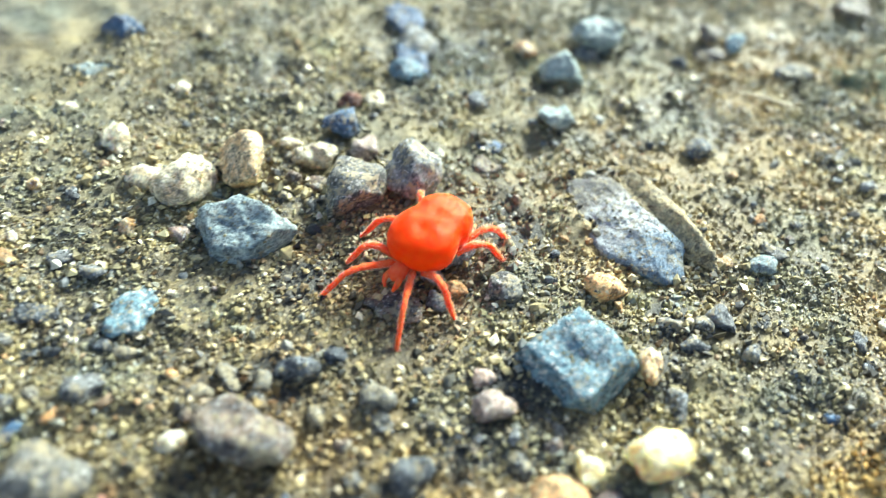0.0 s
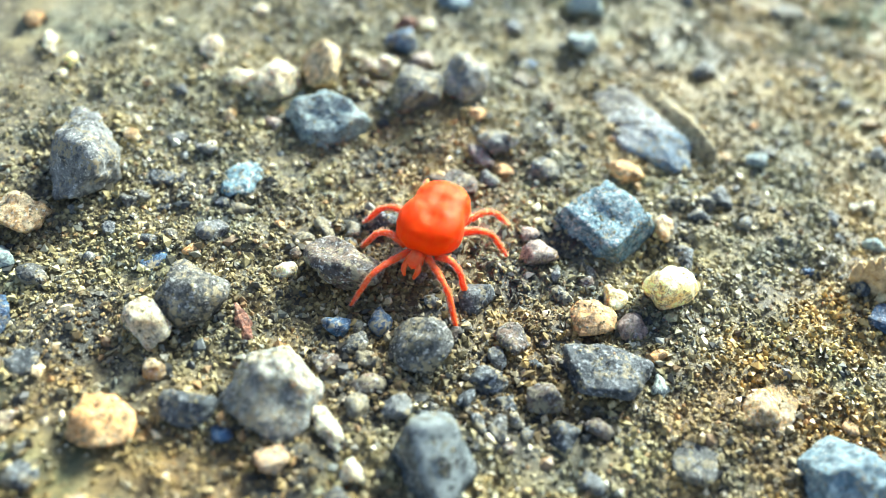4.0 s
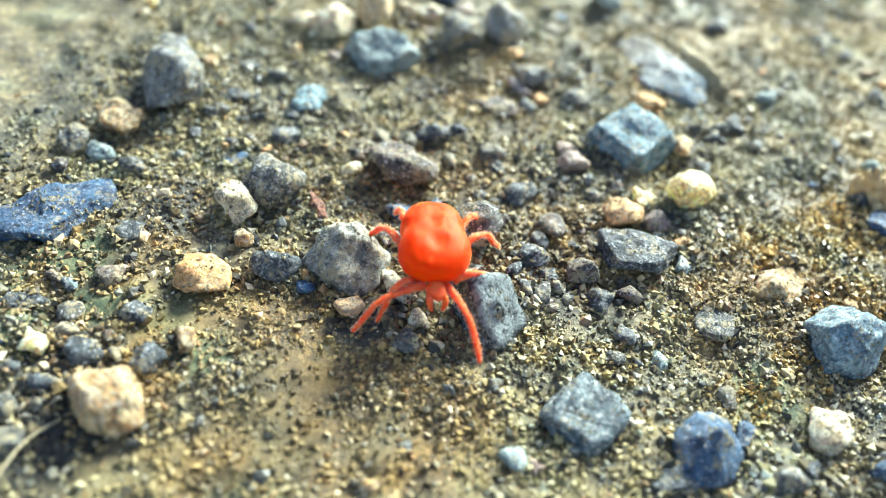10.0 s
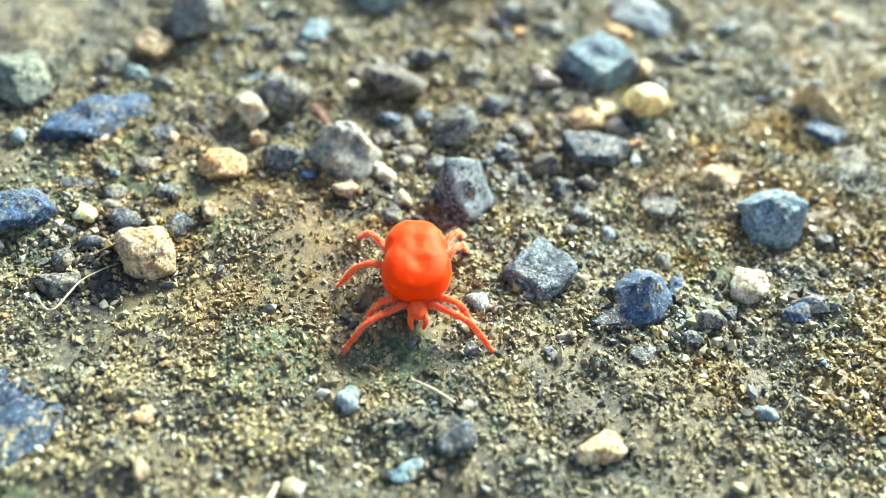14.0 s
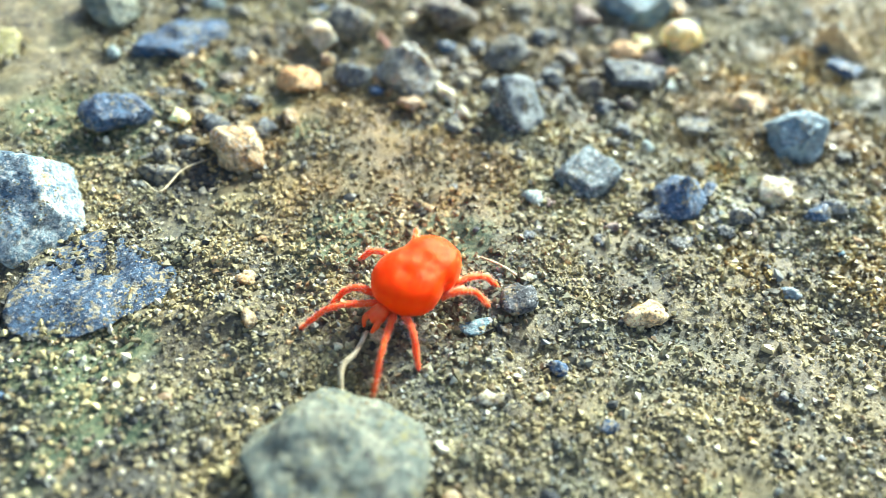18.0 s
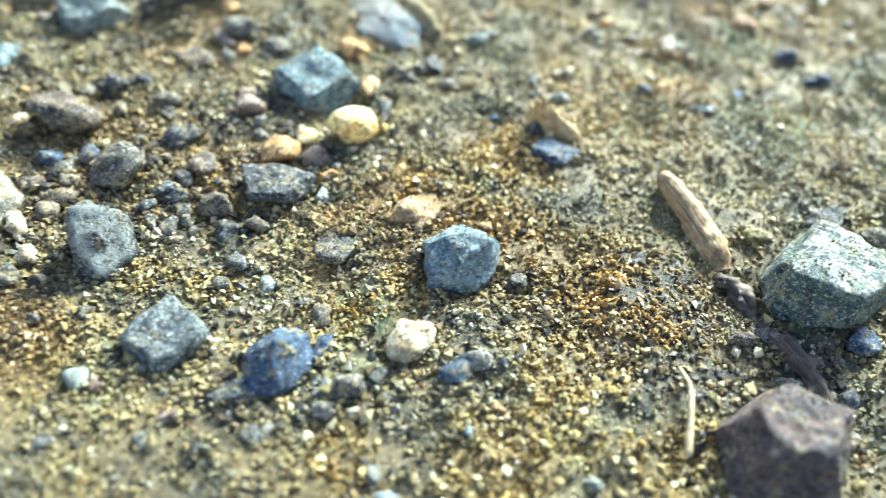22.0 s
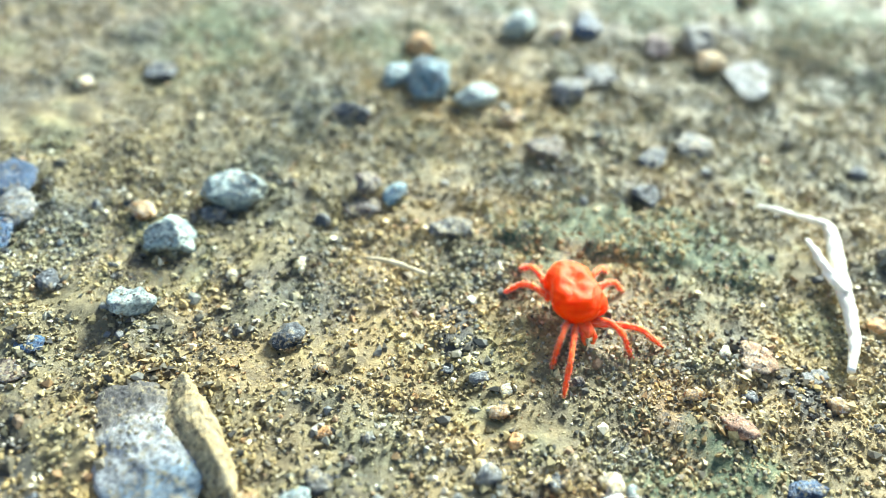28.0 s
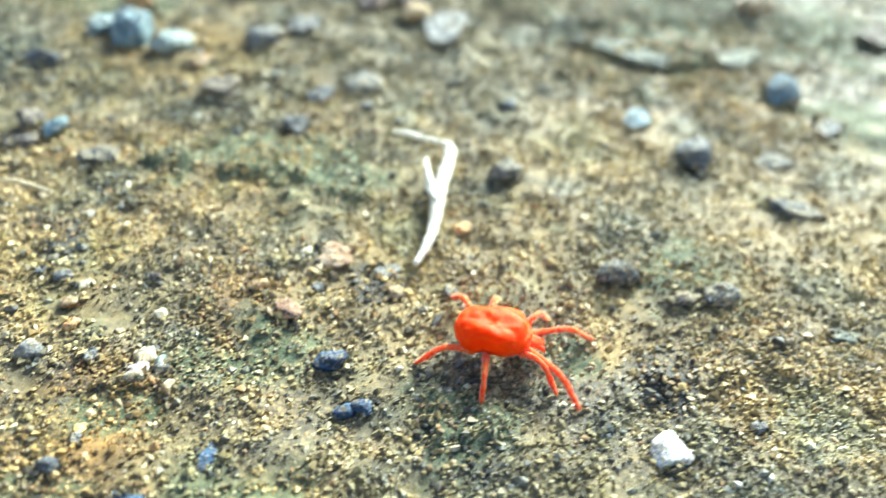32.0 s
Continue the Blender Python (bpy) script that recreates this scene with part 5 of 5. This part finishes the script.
def build_sand():
    rng = np.random.default_rng(77)
    far = rng.uniform((-60, 100), (175, 178), (100000, 2))
    spots = np.vstack([scatter(rng, 410000), far])
    bare = np.maximum.reduce([0.35 * silt_at(*spots.T), 0.2 * algae_at(*spots.T), 0.75 * layer(DARK, *spots.T, 93), 0.75 * layer(GOLD, *spots.T, 89)])
    loose = np.clip(0.85 + 0.8 * fractal(spots / 5.5, 3, 61), 0.2, 1)
    spots = spots[rng.uniform(0, 1, len(spots)) < (1.0 - bare) * loose]
    sizes = np.clip(rng.lognormal(-1.0, 0.4, len(spots)), 0.18, 1.0)
    big = sizes > 0.46
    banks, bank_sizes = [], []
    for x, y, length, width, height, turn in STONES:
        n = int(9 * length)
        a, out = rng.uniform(0, 2 * np.pi, n), rng.uniform(0.4, 0.62, n)
        c, q = math.cos(radians(turn)), math.sin(radians(turn))
        u, w = np.cos(a) * out * length, np.sin(a) * out * width
        banks.append(np.column_stack([x + c * u - q * w, y + q * u + c * w]))
        bank_sizes.append(np.clip(rng.lognormal(-0.6, 0.4, n), 0.3, 1.2))
    banks, bank_sizes = np.vstack(banks), np.concatenate(bank_sizes)
    bank = crumbs("banked_sand", banks[::3], bank_sizes[::3], 0, GRAIN, rng, chunky=True, rise=0.3)
    tagged(bank, "coarse sand banked up round the stones", "sand", kind="stuff")
    # Two thirds are coloured dark to paint contact shade round each stone.
    shade_part = np.arange(len(banks)) % 3 > 0
    bank = crumbs("wet_crumbs", banks[shade_part], bank_sizes[shade_part], 0, DARK_GRAIN, rng, chunky=True, rise=0.15)
    tagged(bank, "dark wet crumbs gathered round the stones", "soil", kind="stuff")
    coarse = crumbs("coarse_sand", spots[big], sizes[big], 0, GRAIN, rng, chunky=True)
    tagged(coarse, "coarse angular sand grains lying on damp soil", "sand", kind="stuff")
    sand = crumbs("sand", spots[~big], sizes[~big], 0, GRAIN, rng)
    tagged(sand, "loose multicoloured sand grains on damp soil", "sand", kind="stuff")
    spots = scatter(rng, 220000)
    spots = spots[rng.uniform(0.15, 1, len(spots)) < layer(GOLD, *spots.T, 89)][:20000]
    sizes = np.clip(rng.lognormal(-0.9, 0.36, len(spots)), 0.22, 0.95)
    gold = crumbs("golden_sand", spots, sizes, 0, GOLD_GRAIN, rng, rise=0.25, chunky=True)
    tagged(gold, "coarse golden sand heaped in small mounds", "sand", kind="stuff")
    spots = scatter(rng, 170000)
    spots = spots[rng.uniform(0.1, 1.4, len(spots)) < layer(DARK, *spots.T, 93)][:11000]
    sizes = np.clip(rng.lognormal(-0.95, 0.42, len(spots)), 0.2, 1.1)
    crumb = crumbs("dark_crumbs", spots, sizes, 1, DARK_GRAIN, rng, rise=0.05)
    tagged(crumb, "dark damp soil crumbs between the stones", "soil", kind="stuff")
    spots = scatter(rng, 2600)
    near = fractal(spots / 16.0, 2, 71) - 0.012 * np.hypot(spots[:, 0] + 2, spots[:, 1] - 30)
    spots = spots[rng.uniform(-1.3, 0.6, len(spots)) < near + 0.1]
    sizes = np.clip(rng.lognormal(-0.2, 0.36, len(spots)), 0.45, 1.35)
    grit = crumbs("grit", spots, sizes, 1, GRIT, rng)
    tagged(grit, "scattered dark and tan grit between the stones", "grit", kind="stuff")


build_sand()


# ---- movement ----
def motions():
    """Both mites walk, their legs stepping with the way covered."""
    path_a = [
        (0.0, -1.0, 43.3, -1.1, -122),
        (0.5, -2.9, 41.6, -1.1, -121),
        (1.0, -4.5, 39.6, -1.0, -117),
        (1.5, -4.9, 39.2, -1.0, -103),
        (2.0, -5.0, 36.8, -1.0, -86),
        (2.5, -4.1, 35.9, -1.0, -80),
        (4.5, -5.6, 25.9, -0.3, -114),
        (5.0, -6.3, 24.2, 0.5, -115),
        (5.5, -6.7, 23.5, 0.5, -101),
        (6.0, -7.0, 23.4, 0.5, -101),
        (6.5, -7.6, 21.9, 0.5, -105),
        (7.0, -7.4, 20.7, 0.5, -89),
        (7.5, -7.1, 19.4, 0.5, -85),
        (8.0, -7.5, 18.3, 0.5, -83),
        (8.5, -8.0, 15.6, 0.5, -79),
        (9.0, -8.2, 14.2, 0.5, -73),
        (9.5, -8.6, 11.7, 0.5, -75),
        (10.0, -8.4, 10.4, 0.5, -80),
        (10.5, -8.7, 9.1, 0.5, -96),
        (11.0, -8.6, 7.9, -0.0, -89),
        (11.5, -8.6, 7.1, -0.5, -80),
        (12.0, -8.7, 5.1, -1.0, -84),
        (12.5, -9.1, 1.6, -1.0, -82),
        (13.0, -8.8, 0.4, -1.0, -75),
        (13.5, -7.8, -2.0, -1.0, -70),
        (14.0, -6.3, -4.5, -1.0, -80),
        (14.5, -5.5, -5.7, -1.0, -59),
        (16.5, -6.2, -12.1, -1.0, -100),
        (17.0, -7.3, -15.5, -1.0, -116),
        (17.5, -8.6, -17.7, -1.0, -107),
        (18.0, -10.0, -20.1, -1.0, -125),
        (18.5, -12.4, -23.1, -1.0, -166),
        (19.0, -14.7, -22.7, -1.0, -156),
        (19.5, -16.2, -23.1, -1.0, -157),
        (20.0, -18.1, -24.1, -1.0, -151),
        (20.5, -18.8, -25.4, -1.0, -162),
        (22.0, -24.0, -27.5, -1.0, -162),
        (25.0, -34.0, -30.0, -1.0, -165),
        (32.0, -52.0, -33.0, -1.0, -170),
    ]
    path_b = [
        (0.0, 96.0, 84.5, -1.0, 180),
        (19.0, 95.0, 84.0, -1.0, 180),
        (21.5, 90.0, 83.0, -1.0, 178),
        (23.0, 80.5, 81.6, -1.1, 177),
        (24.0, 73.8, 81.0, -1.1, 176),
        (24.5, 69.3, 80.4, -1.1, 178),
        (25.0, 67.8, 80.0, -1.2, 178),
        (25.5, 62.5, 78.8, -1.2, -174),
        (27.5, 48.9, 71.0, -1.2, -119),
        (28.0, 51.3, 67.5, -1.3, -76),
        (28.5, 55.5, 66.7, -1.3, -48),
        (29.0, 60.5, 62.0, -1.6, -45),
        (29.5, 61.4, 57.0, -1.7, -85),
        (30.0, 63.0, 55.7, -1.8, -71),
        (30.5, 66.9, 52.0, -2.0, -32),
        (31.0, 72.5, 50.7, -2.1, -10),
        (31.5, 79.2, 50.7, -2.1, -1),
        (32.0, 83.4, 51.8, -2.0, -6),
    ]
    steps_a = {
        "L1": [(0, 27), (1, 50), (2, 19), (5, 60), (6, 70), (7, 70), (8, 54), (9, 70), (10, 22), (11, 31), (12, 18), (13, 57), (14, 56), (17, 41), (18, 31), (19, 35), (20, 15)],
        "L2": [(0, 76), (1, 58), (2, 35), (5, 82), (6, 90), (7, 110), (8, 79), (9, 48), (10, 91), (11, 110), (12, 61), (13, 49), (14, 58), (17, 70), (18, 61), (19, 79), (20, 35)],
        "L3": [(0, 138), (1, 140), (2, 99), (5, 107), (6, 73), (7, 115), (8, 117), (9, 116), (10, 118), (11, 140), (12, 134), (13, 71), (14, 140), (17, 140), (18, 140), (19, 140), (20, 65)],
        "L4": [(0, 155), (1, 159), (2, 115), (5, 146), (6, 120), (8, 115), (9, 135), (10, 144), (11, 140), (12, 151), (13, 157), (14, 145), (17, 159), (18, 152), (19, 158), (20, 133)],
        "R1": [(0, 33), (1, 19), (2, 38), (5, 20), (6, 18), (7, 21), (8, 22), (9, 21), (10, 65), (11, 27), (12, 45), (13, 21), (14, 57), (17, 34), (18, 35), (19, 31), (20, 10)],
        "R2": [(0, 63), (1, 48), (2, 91), (5, 87), (6, 44), (7, 35), (8, 35), (9, 88), (10, 53), (11, 86), (12, 60), (13, 110), (14, 57), (17, 73), (18, 50), (19, 49), (20, 35)],
        "R3": [(0, 61), (1, 65), (2, 64), (5, 86), (6, 124), (7, 123), (8, 61), (9, 60), (10, 140), (11, 117), (12, 60), (13, 89), (14, 84), (17, 85), (18, 77)],
        "R4": [(0, 137), (2, 168), (7, 164), (8, 165), (9, 166), (10, 172), (13, 165), (14, 143), (17, 137), (18, 140), (19, 119)],
    }
    steps_b = {
        "L1": [(28, 70), (29, 26), (30, 45), (31, 32), (32, 17)],
        "L2": [(28, 35), (29, 59), (30, 53), (31, 54), (32, 48)],
        "L3": [(28, 108), (29, 73), (30, 121), (32, 79)],
        "L4": [(28, 128), (29, 132), (30, 140), (31, 119)],
        "R1": [(28, 26), (29, 69), (30, 70), (31, 32), (32, 44)],
        "R2": [(28, 35), (29, 91), (30, 87), (31, 62), (32, 39)],
        "R3": [(28, 134), (29, 129), (30, 66), (31, 140), (32, 92)],
        "R4": [(28, 166), (29, 172), (30, 155), (31, 172), (32, 172)],
    }
    # The body tips as the first mite climbs over the stones: seconds, degrees of head up.
    tips_a = [(0, 0), (5, 3), (8, 8), (9.5, 6), (10.0, 3), (11.0, -8), (11.5, -15), (12.0, -20), (12.5, -17), (13.0, -10), (14.0, 0), (32.0, 0)]
    tips_b = [(0, 0), (32, 0)]
    for (mite, legs, size), path, steps, tips in ((MITE_A, path_a, steps_a, tips_a), (MITE_B, path_b, steps_b, tips_b)):
        table = np.array(path)
        table[:, 4] = np.degrees(np.unwrap(np.radians(table[:, 4])))

        def tip(t):
            return float(np.interp(t, [q[0] for q in tips], [q[1] for q in tips]))

        walk(mite, [(t, pose(x * MM, y * MM, (z + 0.035 * abs(tip(t))) * MM, tip(t), 0, turn - 90)) for t, x, y, z, turn in table])
        for name, turns in steps.items():
            n, side = int(name[1]) - 1, 1 if name[0] == "R" else -1
            hx, hy, hz = (c * size for c in HIPS[n])
            early = (n + (side > 0)) % 2 * math.pi
            rows = []
            for t in np.arange(0, 32.01, 0.25):
                here = np.array([np.interp(t + k, table[:, 0], table[:, 1]) + 1j * np.interp(t + k, table[:, 0], table[:, 2]) for k in (-0.25, 0.25)])
                pace = min(1.0, abs(here[1] - here[0]) / 0.8)
                beat = math.sin(2 * math.pi * t + early) * pace
                turn = np.interp(t, [q[0] for q in turns], [q[1] for q in turns]) - 10 * beat
                # The feet keep to the ground while the body tips.
                reach = 5.2
                ahead = hy + reach * math.cos(radians(turn))
                lift = 8 * max(0.0, beat) - math.degrees(math.asin(max(-0.6, min(0.6, ahead * math.sin(radians(tip(t))) / reach))))
                rows.append((float(t), pose(side * hx * MM, hy * MM, hz * MM) @ pose(0, 0, 0, 0, 0, -side * turn) @ pose(0, 0, 0, lift, 0, 0)))
            walk(legs[name], rows)


motions()
